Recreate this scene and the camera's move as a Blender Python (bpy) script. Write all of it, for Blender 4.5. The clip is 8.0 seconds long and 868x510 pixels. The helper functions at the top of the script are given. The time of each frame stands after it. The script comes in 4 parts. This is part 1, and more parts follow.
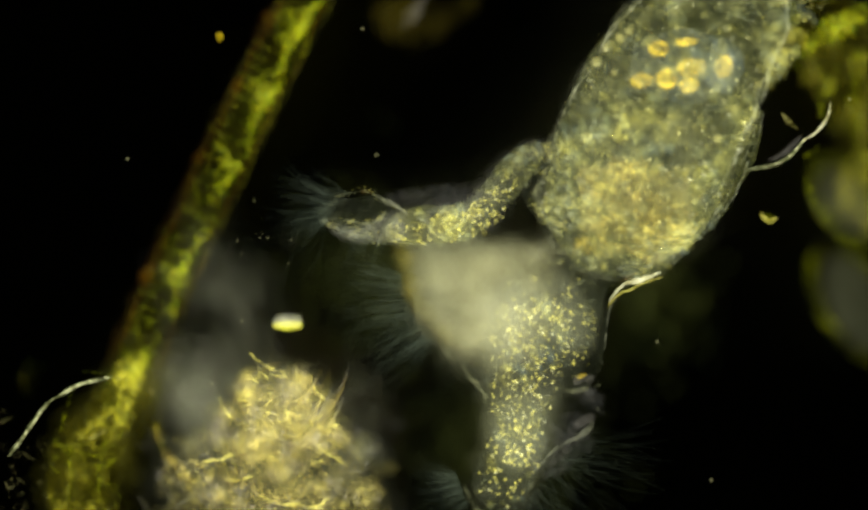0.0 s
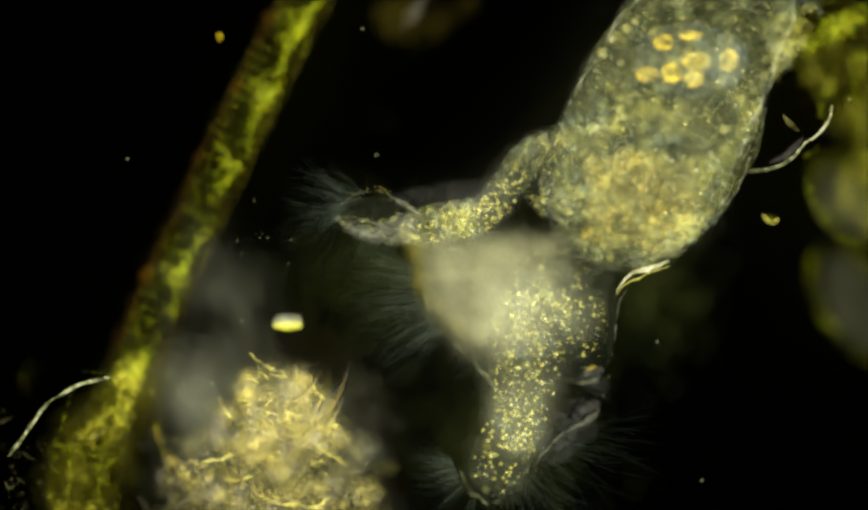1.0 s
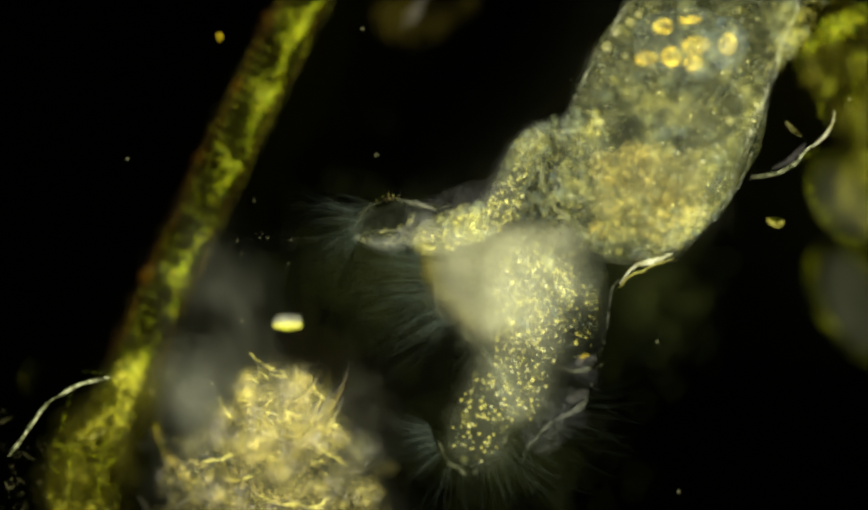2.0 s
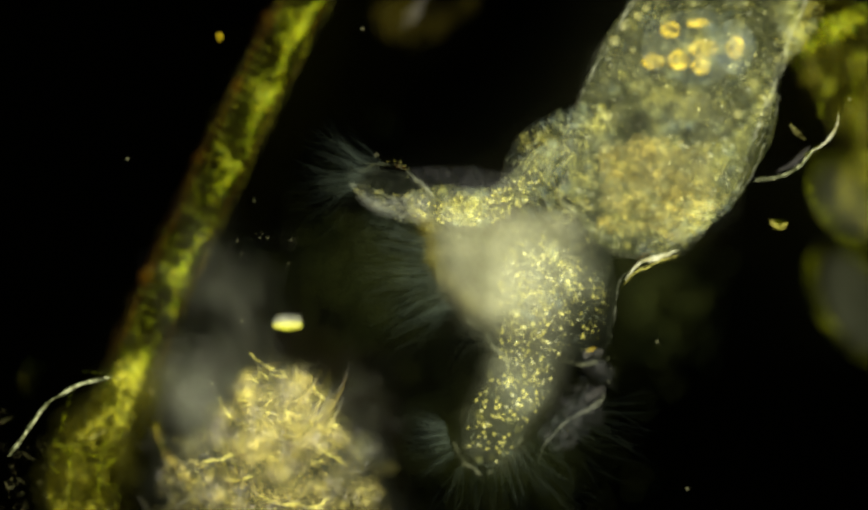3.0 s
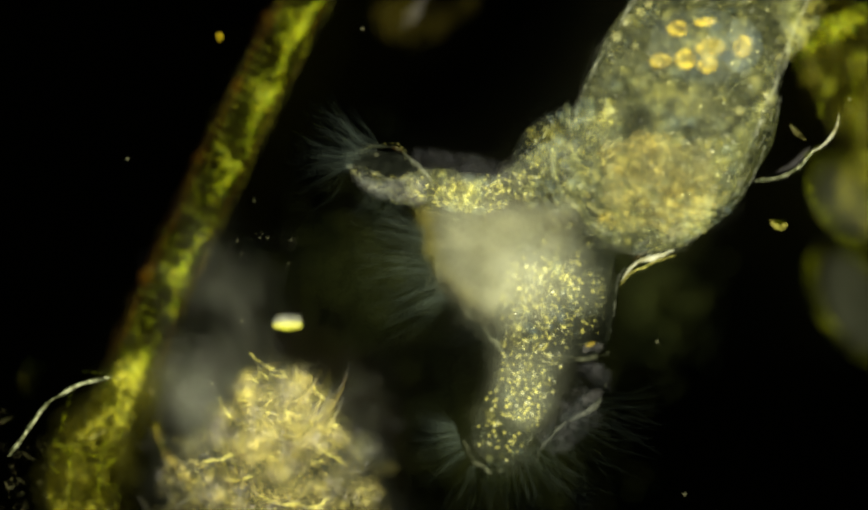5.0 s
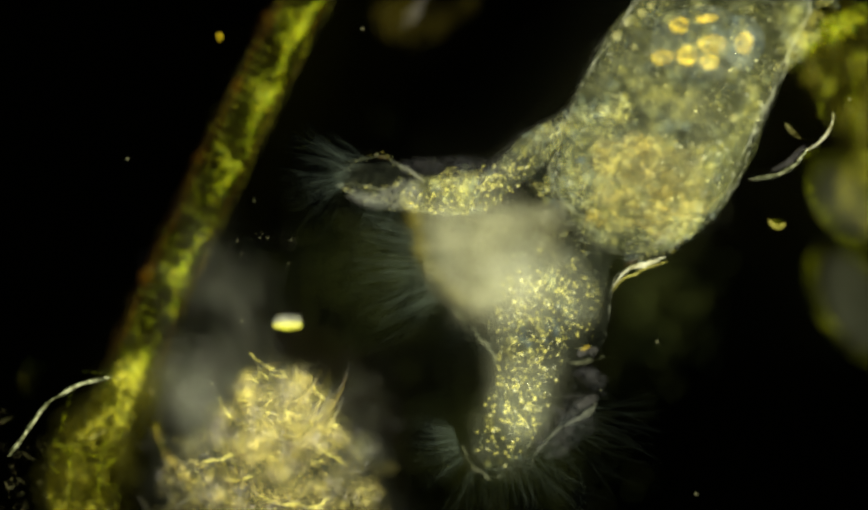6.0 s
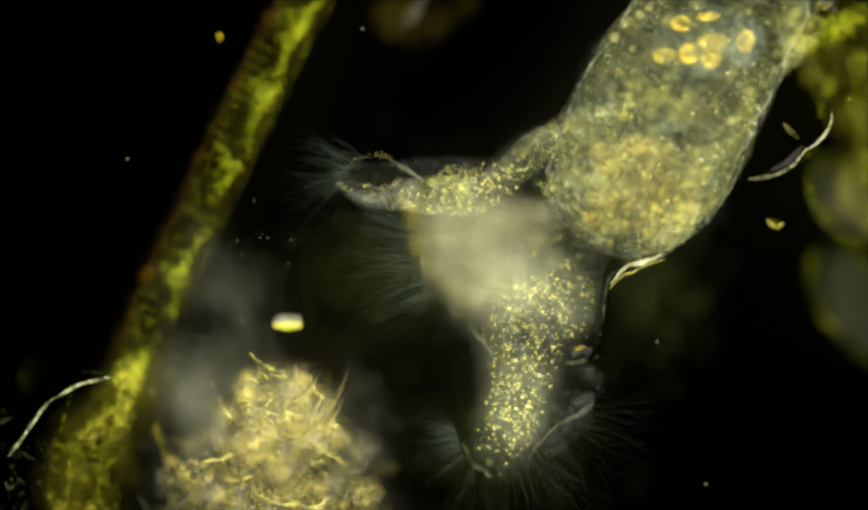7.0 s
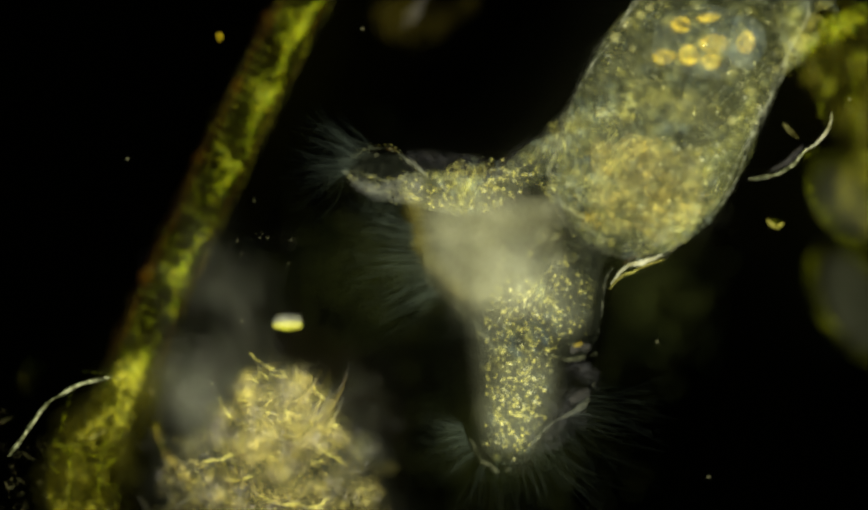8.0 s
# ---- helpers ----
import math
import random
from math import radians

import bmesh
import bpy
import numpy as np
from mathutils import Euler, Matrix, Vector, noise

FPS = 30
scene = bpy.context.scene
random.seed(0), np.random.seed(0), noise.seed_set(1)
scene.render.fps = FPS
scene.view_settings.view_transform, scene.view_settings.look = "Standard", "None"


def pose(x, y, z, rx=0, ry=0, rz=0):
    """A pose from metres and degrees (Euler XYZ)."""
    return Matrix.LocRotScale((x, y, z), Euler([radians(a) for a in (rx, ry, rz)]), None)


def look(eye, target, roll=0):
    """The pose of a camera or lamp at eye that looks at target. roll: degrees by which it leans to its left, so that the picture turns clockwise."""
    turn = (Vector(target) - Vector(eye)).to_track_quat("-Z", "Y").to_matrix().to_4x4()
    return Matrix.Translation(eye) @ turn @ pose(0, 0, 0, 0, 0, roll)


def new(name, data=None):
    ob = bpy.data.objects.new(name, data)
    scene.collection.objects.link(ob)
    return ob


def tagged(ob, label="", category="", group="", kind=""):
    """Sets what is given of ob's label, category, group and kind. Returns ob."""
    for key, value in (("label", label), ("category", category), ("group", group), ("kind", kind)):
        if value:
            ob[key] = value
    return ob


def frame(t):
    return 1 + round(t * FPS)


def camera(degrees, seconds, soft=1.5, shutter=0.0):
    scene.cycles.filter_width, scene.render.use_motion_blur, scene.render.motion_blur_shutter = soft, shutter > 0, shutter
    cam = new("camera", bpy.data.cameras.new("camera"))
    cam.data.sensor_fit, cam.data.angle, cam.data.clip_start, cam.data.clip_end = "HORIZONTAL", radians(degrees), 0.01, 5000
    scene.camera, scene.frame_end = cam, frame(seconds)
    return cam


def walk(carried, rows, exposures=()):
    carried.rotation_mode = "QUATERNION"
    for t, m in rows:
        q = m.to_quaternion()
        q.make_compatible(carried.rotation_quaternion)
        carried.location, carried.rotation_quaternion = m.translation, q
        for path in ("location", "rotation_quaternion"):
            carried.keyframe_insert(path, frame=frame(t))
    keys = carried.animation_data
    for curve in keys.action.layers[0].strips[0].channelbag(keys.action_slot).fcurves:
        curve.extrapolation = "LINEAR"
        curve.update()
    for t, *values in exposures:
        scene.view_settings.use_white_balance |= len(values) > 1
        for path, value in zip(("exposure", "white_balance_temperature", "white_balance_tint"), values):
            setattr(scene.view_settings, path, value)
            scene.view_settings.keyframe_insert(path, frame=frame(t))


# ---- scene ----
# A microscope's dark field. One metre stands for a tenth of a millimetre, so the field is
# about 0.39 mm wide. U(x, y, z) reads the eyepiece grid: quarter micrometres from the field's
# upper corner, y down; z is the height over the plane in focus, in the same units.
HIGH = 12.0
GRID = 0.0025
FIELD = math.degrees(2 * math.atan(784 * GRID / HIGH))
cam = camera(FIELD, 8.0, 3.2)
cam.data.dof.use_dof = True
cam.data.dof.focus_distance = HIGH
cam.data.dof.aperture_fstop = 0.032
walk(cam, [(0.0, pose(0, 0, HIGH)), (8.0, pose(0, 0, HIGH))], [(0.0, 0.0), (7.37, 0.0), (7.47, -0.38), (8.0, -0.38)])


def U(x, y, z=0.0):
    k = (HIGH - z * GRID) / HIGH
    return Vector(((x - 784) * GRID * k, (461 - y) * GRID * k, z * GRID))


# ---- light: the hollow cone of a dark-field condenser, from under the slide ----
world = bpy.data.worlds.new("dark_field")
world.use_nodes = True
world.node_tree.nodes["Background"].inputs[0].default_value = (0.8, 1.0, 0.35, 1)
world.node_tree.nodes["Background"].inputs[1].default_value = 0.0002
scene.world = world
for k in range(6):
    a = radians(60 * k + 20)
    data = bpy.data.lights.new("condenser_light", "AREA")
    data.shape, data.size, data.energy, data.color = "DISK", 2.6, 900, (0.96, 0.97, 0.655)
    lamp = new("condenser_light", data)
    lamp.matrix_world = look((7 * math.cos(a), 7 * math.sin(a), -5.6), (0, 0, 0))
scene.view_settings.exposure = 0.0
scene.cycles.transparent_max_bounces = 48


# ---- materials ----
def tissue(name, dark, light, scale, clear, dense, through_light=0.5, rough=0.45, fine=6.0, bump=0.3, stretch=(1, 1, 1), spread=(0.35, 0.65), weight=0.5):
    """Translucent living matter: two colours in blotches, its density uneven at two scales."""
    m = bpy.data.materials.new(name)
    m.use_nodes = True
    n, l = m.node_tree.nodes, m.node_tree.links
    n.clear()
    out = n.new("ShaderNodeOutputMaterial")
    tc, mp = n.new("ShaderNodeTexCoord"), n.new("ShaderNodeMapping")
    mp.inputs["Scale"].default_value = stretch
    l.new(tc.outputs["Object"], mp.inputs[0])
    big, small = n.new("ShaderNodeTexNoise"), n.new("ShaderNodeTexNoise")
    for node, s, d in ((big, scale, 4), (small, scale * fine, 3)):
        node.inputs["Scale"].default_value, node.inputs["Detail"].default_value = s, d
        node.inputs["Roughness"].default_value = 0.6
        l.new(mp.outputs[0], node.inputs["Vector"])
    ramp = n.new("ShaderNodeValToRGB")
    ramp.color_ramp.elements[0].position, ramp.color_ramp.elements[1].position = spread
    ramp.color_ramp.elements[0].color, ramp.color_ramp.elements[1].color = (*dark, 1), (*light, 1)
    blend = n.new("ShaderNodeMix")
    blend.inputs[0].default_value = weight
    l.new(big.outputs[0], blend.inputs[2])
    l.new(small.outputs[0], blend.inputs[3])
    l.new(blend.outputs[0], ramp.inputs[0])
    dens = n.new("ShaderNodeMapRange")
    dens.inputs["From Min"].default_value, dens.inputs["From Max"].default_value = spread
    dens.inputs["To Min"].default_value, dens.inputs["To Max"].default_value = clear, dense
    l.new(blend.outputs[0], dens.inputs[0])
    bmp = n.new("ShaderNodeBump")
    bmp.inputs["Strength"].default_value, bmp.inputs["Distance"].default_value = bump, 0.02
    l.new(small.outputs[0], bmp.inputs["Height"])
    skin, glow, hole = n.new("ShaderNodeBsdfPrincipled"), n.new("ShaderNodeBsdfTranslucent"), n.new("ShaderNodeBsdfTransparent")
    skin.inputs["Roughness"].default_value = rough
    skin.inputs["IOR"].default_value = 1.38
    skin.inputs["Specular IOR Level"].default_value = 0.5 if clear >= 1 else 0.1
    for b in (skin.inputs["Base Color"], glow.inputs["Color"]):
        l.new(ramp.outputs[0], b)
    for b in (skin, glow):
        l.new(bmp.outputs[0], b.inputs["Normal"])
    a, b = n.new("ShaderNodeMixShader"), n.new("ShaderNodeMixShader")
    a.inputs[0].default_value = through_light
    l.new(skin.outputs[0], a.inputs[1])
    l.new(glow.outputs[0], a.inputs[2])
    l.new(dens.outputs[0], b.inputs[0])
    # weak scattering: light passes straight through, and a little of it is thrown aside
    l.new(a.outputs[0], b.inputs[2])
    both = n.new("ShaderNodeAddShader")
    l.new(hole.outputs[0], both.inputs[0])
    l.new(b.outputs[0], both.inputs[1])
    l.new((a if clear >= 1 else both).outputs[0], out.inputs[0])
    return m


def flecks_of(name, stops, rough=0.3, each_object=False, faint=None, through_light=0.55, patch=0.0):
    """Opaque grains that let light glow through, each of its own tint."""
    m = bpy.data.materials.new(name)
    m.use_nodes = True
    n, l = m.node_tree.nodes, m.node_tree.links
    n.clear()
    out, mix = n.new("ShaderNodeOutputMaterial"), n.new("ShaderNodeMixShader")
    geo, ramp = n.new("ShaderNodeNewGeometry"), n.new("ShaderNodeValToRGB")
    skin, glow = n.new("ShaderNodeBsdfPrincipled"), n.new("ShaderNodeBsdfTranslucent")
    skin.inputs["Roughness"].default_value = rough
    skin.inputs["Specular IOR Level"].default_value = 0.1 if faint else 0.5
    while len(ramp.color_ramp.elements) < len(stops):
        ramp.color_ramp.elements.new(0.5)
    for e, (p, c) in zip(ramp.color_ramp.elements, stops):
        e.position, e.color = p, (*c, 1)
    own = n.new("ShaderNodeObjectInfo").outputs["Random"] if each_object else geo.outputs["Random Per Island"]
    if patch:
        # neighbours share a tint: half chance, half a slow noise in space
        tc, tex, span, mid = n.new("ShaderNodeTexCoord"), n.new("ShaderNodeTexNoise"), n.new("ShaderNodeMapRange"), n.new("ShaderNodeMix")
        tex.inputs["Scale"].default_value, tex.inputs["Detail"].default_value = patch, 2
        span.inputs["From Min"].default_value, span.inputs["From Max"].default_value = 0.36, 0.64
        mid.inputs[0].default_value = 0.62
        l.new(tc.outputs["Object"], tex.inputs["Vector"])
        l.new(tex.outputs[0], span.inputs[0])
        l.new(own, mid.inputs[2])
        l.new(span.outputs[0], mid.inputs[3])
        own = mid.outputs[0]
    l.new(own, ramp.inputs[0])
    l.new(ramp.outputs[0], skin.inputs["Base Color"])
    l.new(ramp.outputs[0], glow.inputs["Color"])
    mix.inputs[0].default_value = through_light
    l.new(skin.outputs[0], mix.inputs[1])
    l.new(glow.outputs[0], mix.inputs[2])
    last = mix
    if faint:
        weak, both = n.new("ShaderNodeMixShader"), n.new("ShaderNodeAddShader")
        weak.inputs[0].default_value = faint
        l.new(mix.outputs[0], weak.inputs[2])
        l.new(n.new("ShaderNodeBsdfTransparent").outputs[0], both.inputs[0])
        l.new(weak.outputs[0], both.inputs[1])
        last = both
    l.new(last.outputs[0], out.inputs[0])
    return m


def slide_glass():
    m = bpy.data.materials.new("slide_glass")
    m.use_nodes = True
    n, l = m.node_tree.nodes, m.node_tree.links
    n.clear()
    out, mix = n.new("ShaderNodeOutputMaterial"), n.new("ShaderNodeMixShader")
    clear, gloss = n.new("ShaderNodeBsdfTransparent"), n.new("ShaderNodeBsdfGlossy")
    gloss.inputs["Roughness"].default_value = 0.02
    mix.inputs[0].default_value = 0.03
    l.new(clear.outputs[0], mix.inputs[1])
    l.new(gloss.outputs[0], mix.inputs[2])
    l.new(mix.outputs[0], out.inputs[0])
    return m


GLASS = slide_glass()
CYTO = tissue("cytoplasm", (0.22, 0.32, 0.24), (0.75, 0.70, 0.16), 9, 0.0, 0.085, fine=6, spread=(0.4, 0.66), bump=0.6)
BODYDUST = flecks_of("body_fleck", ((0.1, (0.26, 0.31, 0.34)), (0.45, (0.44, 0.46, 0.26)), (0.75, (0.82, 0.74, 0.16)), (1, (1.0, 0.95, 0.38))), faint=0.1, patch=10)
SOFTDUST = flecks_of("body_lump", ((0.1, (0.17, 0.26, 0.42)), (0.4, (0.33, 0.40, 0.27)), (0.7, (0.64, 0.58, 0.10)), (1, (1.0, 0.90, 0.20))), faint=0.03, patch=8)
GUTDUST = flecks_of("gut_fleck", ((0, (0.45, 0.33, 0.06)), (0.6, (0.80, 0.62, 0.10)), (1, (1.0, 0.85, 0.25))), faint=0.036)
MUDDUST = flecks_of("detritus_fleck", ((0.1, (0.46, 0.42, 0.56)), (0.35, (0.40, 0.36, 0.20)), (0.6, (0.72, 0.58, 0.16)), (1, (1.0, 0.88, 0.30))), faint=0.145, patch=9)
MUDLUMP = flecks_of("detritus_lump", ((0.1, (0.34, 0.30, 0.48)), (0.45, (0.40, 0.38, 0.20)), (1, (1.0, 0.80, 0.08))), faint=0.016, patch=7)
GREENDUST = flecks_of("green_fleck", ((0, (0.12, 0.14, 0.01)), (0.5, (0.34, 0.31, 0.012)), (1, (0.85, 0.76, 0.05))), faint=0.05)
CELLLUMP = flecks_of("cell_lump", ((0, (0.02, 0.10, 0.0)), (0.5, (0.12, 0.20, 0.0)), (1, (0.42, 0.44, 0.0))), faint=0.0045)
RIBBON = flecks_of("ribbon_fleck", ((0, (0.10, 0.28, 0.0)), (0.5, (0.42, 0.52, 0.0)), (1, (1.0, 0.84, 0.01))), faint=0.027)
RUST = tissue("rust", (0.20, 0.07, 0.0), (0.55, 0.24, 0.01), 8, 0.0, 0.04)
CELLDUST = flecks_of("cell_fleck", ((0, (0.05, 0.14, 0.0)), (0.5, (0.28, 0.33, 0.0)), (1, (0.85, 0.74, 0.02))), faint=0.019)
STROKE = flecks_of("detritus_stroke", ((0, (0.42, 0.28, 0.06)), (0.4, (0.70, 0.56, 0.08)), (0.65, (1.0, 0.90, 0.14)), (0.8, (0.80, 0.74, 0.85)), (1, (0.55, 0.55, 0.60))), each_object=True, faint=0.046)
TANGLE = flecks_of("ochre_tangle", ((0, (0.30, 0.20, 0.06)), (0.4, (0.60, 0.50, 0.14)), (0.75, (0.90, 0.78, 0.20)), (1, (0.60, 0.56, 0.66))), each_object=True, faint=0.036)
# three faint fleck materials that stand in for bloom and haze round bodies
PALEGLOW = flecks_of("pale_glow", ((0, (0.45, 0.46, 0.56)), (1, (0.70, 0.68, 0.62))), faint=0.028)
HALO = flecks_of("halo_glow", ((0, (0.40, 0.44, 0.44)), (1, (0.66, 0.64, 0.42))), faint=0.0118)
OLIVEHALO = flecks_of("olive_haze", ((0, (0.22, 0.18, 0.01)), (1, (0.46, 0.44, 0.04))), faint=0.014)
PALEHALO = tissue("pale_violet", (0.36, 0.32, 0.36), (0.62, 0.58, 0.66), 9, 0.0, 0.05)
BROWNHALO = flecks_of("brown_matter", ((0, (0.24, 0.14, 0.01)), (1, (0.44, 0.38, 0.03))), faint=0.011)
BROWNDUST = flecks_of("brown_fleck", ((0, (0.30, 0.18, 0.02)), (1, (0.75, 0.60, 0.08))), faint=0.05)
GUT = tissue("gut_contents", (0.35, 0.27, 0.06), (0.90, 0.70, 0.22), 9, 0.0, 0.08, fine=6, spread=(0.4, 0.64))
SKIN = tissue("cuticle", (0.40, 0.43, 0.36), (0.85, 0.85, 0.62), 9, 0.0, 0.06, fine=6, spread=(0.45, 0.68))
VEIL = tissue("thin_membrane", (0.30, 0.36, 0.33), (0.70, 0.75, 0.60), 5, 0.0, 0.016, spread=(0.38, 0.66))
FOLD = tissue("bright_fold", (0.95, 0.86, 0.45), (1.0, 1.0, 0.97), 14, 0.07, 0.3, spread=(0.38, 0.6))
THREAD = tissue("thread", (0.45, 0.50, 0.20), (1.0, 1.0, 0.80), 26, 0.02, 0.34, fine=3, spread=(0.44, 0.6))
RIM = tissue("membrane_rim", (0.42, 0.44, 0.38), (0.90, 0.90, 0.78), 8, 0.0, 0.095, fine=3, spread=(0.44, 0.63))
SOFTRIM = tissue("soft_rim", (0.35, 0.38, 0.26), (0.85, 0.85, 0.6), 9, 0.0, 0.07, fine=3, spread=(0.44, 0.63))
AMBER = tissue("amber", (0.45, 0.30, 0.0), (0.95, 0.70, 0.02), 18, 0.05, 0.2, fine=3)
GOLD = tissue("food_gold", (0.50, 0.28, 0.01), (1.0, 0.76, 0.03), 18, 0.0, 0.2, fine=3, spread=(0.4, 0.6))
VESICLE = tissue("vesicle", (0.55, 0.48, 0.10), (0.95, 0.90, 0.45), 18, 0.01, 0.1, fine=3, spread=(0.4, 0.6))
GRAIN = flecks_of("granule", ((0, (0.45, 0.42, 0.16)), (0.4, (0.72, 0.64, 0.16)), (0.85, (1.0, 0.90, 0.24)), (1, (1.0, 0.98, 0.70))), 0.15, True, 0.098, 0.8)
SPECK = flecks_of("speck", ((0, (0.6, 0.6, 0.4)), (1, (0.95, 0.9, 0.6))), faint=0.045)
GLINT = flecks_of("bright_grain", ((0, (0.5, 0.5, 0.3)), (0.5, (0.9, 0.85, 0.4)), (1, (1.0, 0.98, 0.8))), 0.15, faint=0.22)
BLUE = tissue("blue_vacuole", (0.16, 0.22, 0.30), (0.45, 0.52, 0.60), 9, 0.0, 0.05)
VIOLET = flecks_of("violet_veil_glow", ((0, (0.30, 0.34, 0.46)), (0.5, (0.46, 0.44, 0.54)), (1, (0.62, 0.58, 0.66))), faint=0.018)
BLADDER = tissue("bladder", (0.14, 0.22, 0.36), (0.36, 0.46, 0.60), 9, 0.01, 0.07)
CILIA = tissue("cilia", (0.30, 0.42, 0.42), (0.58, 0.70, 0.66), 9, 0.0, 0.019)
CLOUD = flecks_of("ciliary_haze", ((0.1, (0.66, 0.66, 0.56)), (0.6, (0.90, 0.88, 0.64)), (1, (0.95, 0.90, 0.56))), faint=0.047, patch=5)
FUNNEL = flecks_of("funnel_edge", ((0, (0.30, 0.24, 0.03)), (1, (0.62, 0.52, 0.08))), faint=0.042)
ALGA = tissue("algal_wall", (0.12, 0.10, 0.01), (0.34, 0.31, 0.03), 6, 0.0, 0.010)
GREEN = tissue("chloroplast", (0.06, 0.10, 0.0), (0.70, 0.74, 0.01), 8, 0.0, 0.085, fine=4, spread=(0.44, 0.68))
BROWN = tissue("brown_margin", (0.20, 0.08, 0.01), (0.40, 0.18, 0.02), 6, 0.0, 0.010)
OLIVE = tissue("olive_detritus", (0.08, 0.07, 0.004), (0.42, 0.38, 0.02), 7, 0.0, 0.07, spread=(0.42, 0.66))
MUD = tissue("pale_detritus", (0.16, 0.15, 0.08), (0.85, 0.78, 0.40), 7, 0.0, 0.022, fine=5, spread=(0.42, 0.66))
LEMON = tissue("lemon_edge", (0.75, 0.70, 0.02), (1.0, 0.95, 0.05), 14, 0.12, 0.28, spread=(0.4, 0.62))
FIBRE = tissue("fibre", (0.60, 0.48, 0.05), (1.0, 0.94, 0.30), 14, 0.0, 0.3, spread=(0.4, 0.62))
PALE = tissue("pale_fibre", (0.30, 0.28, 0.10), (0.80, 0.74, 0.40), 12, 0.0, 0.085)
GREY = flecks_of("grey_haze", ((0, (0.34, 0.42, 0.34)), (0.5, (0.50, 0.50, 0.40)), (1, (0.66, 0.60, 0.66))), faint=0.036)
MURK = flecks_of("green_haze", ((0, (0.15, 0.22, 0.08)), (1, (0.34, 0.37, 0.08))), faint=0.016)
GHOST = tissue("pale_contents", (0.25, 0.27, 0.20), (0.5, 0.52, 0.42), 5, 0.008, 0.042)
CRYSTAL = tissue("mineral", (0.80, 0.80, 0.60), (0.95, 0.95, 1.0), 14, 0.05, 0.15, spread=(0.38, 0.6))


# ---- shapes ----
def spline(points, count):
    """A smooth line of count points through a few given ones (any number of values each)."""
    p = [np.array(q, float) for q in points]
    p = [2 * p[0] - p[1]] + p + [2 * p[-1] - p[-2]]
    res = []
    for i in range(count):
        u = i / (count - 1) * (len(p) - 3)
        k = min(int(u), len(p) - 4)
        t = u - k
        a, b, c, d = p[k:k + 4]
        res.append(0.5 * (2 * b + (c - a) * t + (2 * a - 5 * b + 4 * c - d) * t * t + (3 * b - a - 3 * c + d) * t ** 3))
    return res


def loft(points, rings=40, seg=24, lump=0.0, size=3.0, seed=0, round_ends=True):
    """A rounded body along a line in the plane: points of x, y, z, half width, half height on the grid."""
    verts, faces = [], []
    line = spline(points, rings)
    for i, (x, y, z, w, h) in enumerate(line):
        a, b = line[max(i - 1, 0)], line[min(i + 1, rings - 1)]
        d = np.array([b[0] - a[0], b[1] - a[1]])
        d = d / (np.linalg.norm(d) + 1e-9)
        side = np.array([-d[1], d[0]])
        if round_ends:
            e = min(i, rings - 1 - i) / (0.16 * rings)
            f = math.sqrt(max(0.0, 1 - (1 - min(e, 1)) ** 2)) + 0.02
            w, h = w * f, h * f
        for j in range(seg):
            t = 2 * math.pi * j / seg
            v = U(x + side[0] * w * math.cos(t), y + side[1] * w * math.cos(t), z + h * math.sin(t))
            if lump:
                q = Vector((v.x * size + seed * 7.3, v.y * size, v.z * size))
                v += noise.noise_vector(q) * lump + noise.noise_vector(q * 3.1) * lump * 0.4
            verts.append(v)
    for i in range(rings - 1):
        for j in range(seg):
            k = (j + 1) % seg
            faces.append((i * seg + j, i * seg + k, (i + 1) * seg + k, (i + 1) * seg + j))
    faces += [tuple(range(seg))[::-1], tuple(range((rings - 1) * seg, rings * seg))]
    return verts, faces


def strand(points, radius, rings=14, seg=6, taper=0.3):
    """A thin round thread through grid points x, y, z; radius on the grid."""
    n = len(points)
    return loft([(*p, radius * (1 - (1 - taper) * abs(2 * i / (n - 1) - 1)),) * 1 + (radius * (1 - (1 - taper) * abs(2 * i / (n - 1) - 1)),) for i, p in enumerate(points)], rings, seg, round_ends=False)


ICO = {}


OCTA = ([Vector(v) for v in ((1, 0, 0), (0, 1, 0), (-1, 0, 0), (0, -1, 0), (0, 0, 1), (0, 0, -1))], [(0, 1, 4), (1, 2, 4), (2, 3, 4), (3, 0, 4), (1, 0, 5), (2, 1, 5), (3, 2, 5), (0, 3, 5)])
ICO[0] = OCTA


def bead(centre, radius, level=1, flat=1.0, jag=0.0, rng=random, long=1.0):
    """A small rounded grain about a place in the world; radius in metres."""
    if level not in ICO:
        bm = bmesh.new()
        bmesh.ops.create_icosphere(bm, subdivisions=level, radius=1)
        bm.verts.ensure_lookup_table()
        ICO[level] = ([v.co.copy() for v in bm.verts], [tuple(v.index for v in f.verts) for f in bm.faces])
        bm.free()
    vs, fs = ICO[level]
    turn = Euler((rng.uniform(0, 6), rng.uniform(0, 6), rng.uniform(0, 6))).to_matrix()
    return [Vector(centre) + turn @ Vector((v.x * long, v.y, v.z * flat)) * radius * (1 + jag * rng.uniform(-1, 1)) for v in vs], fs


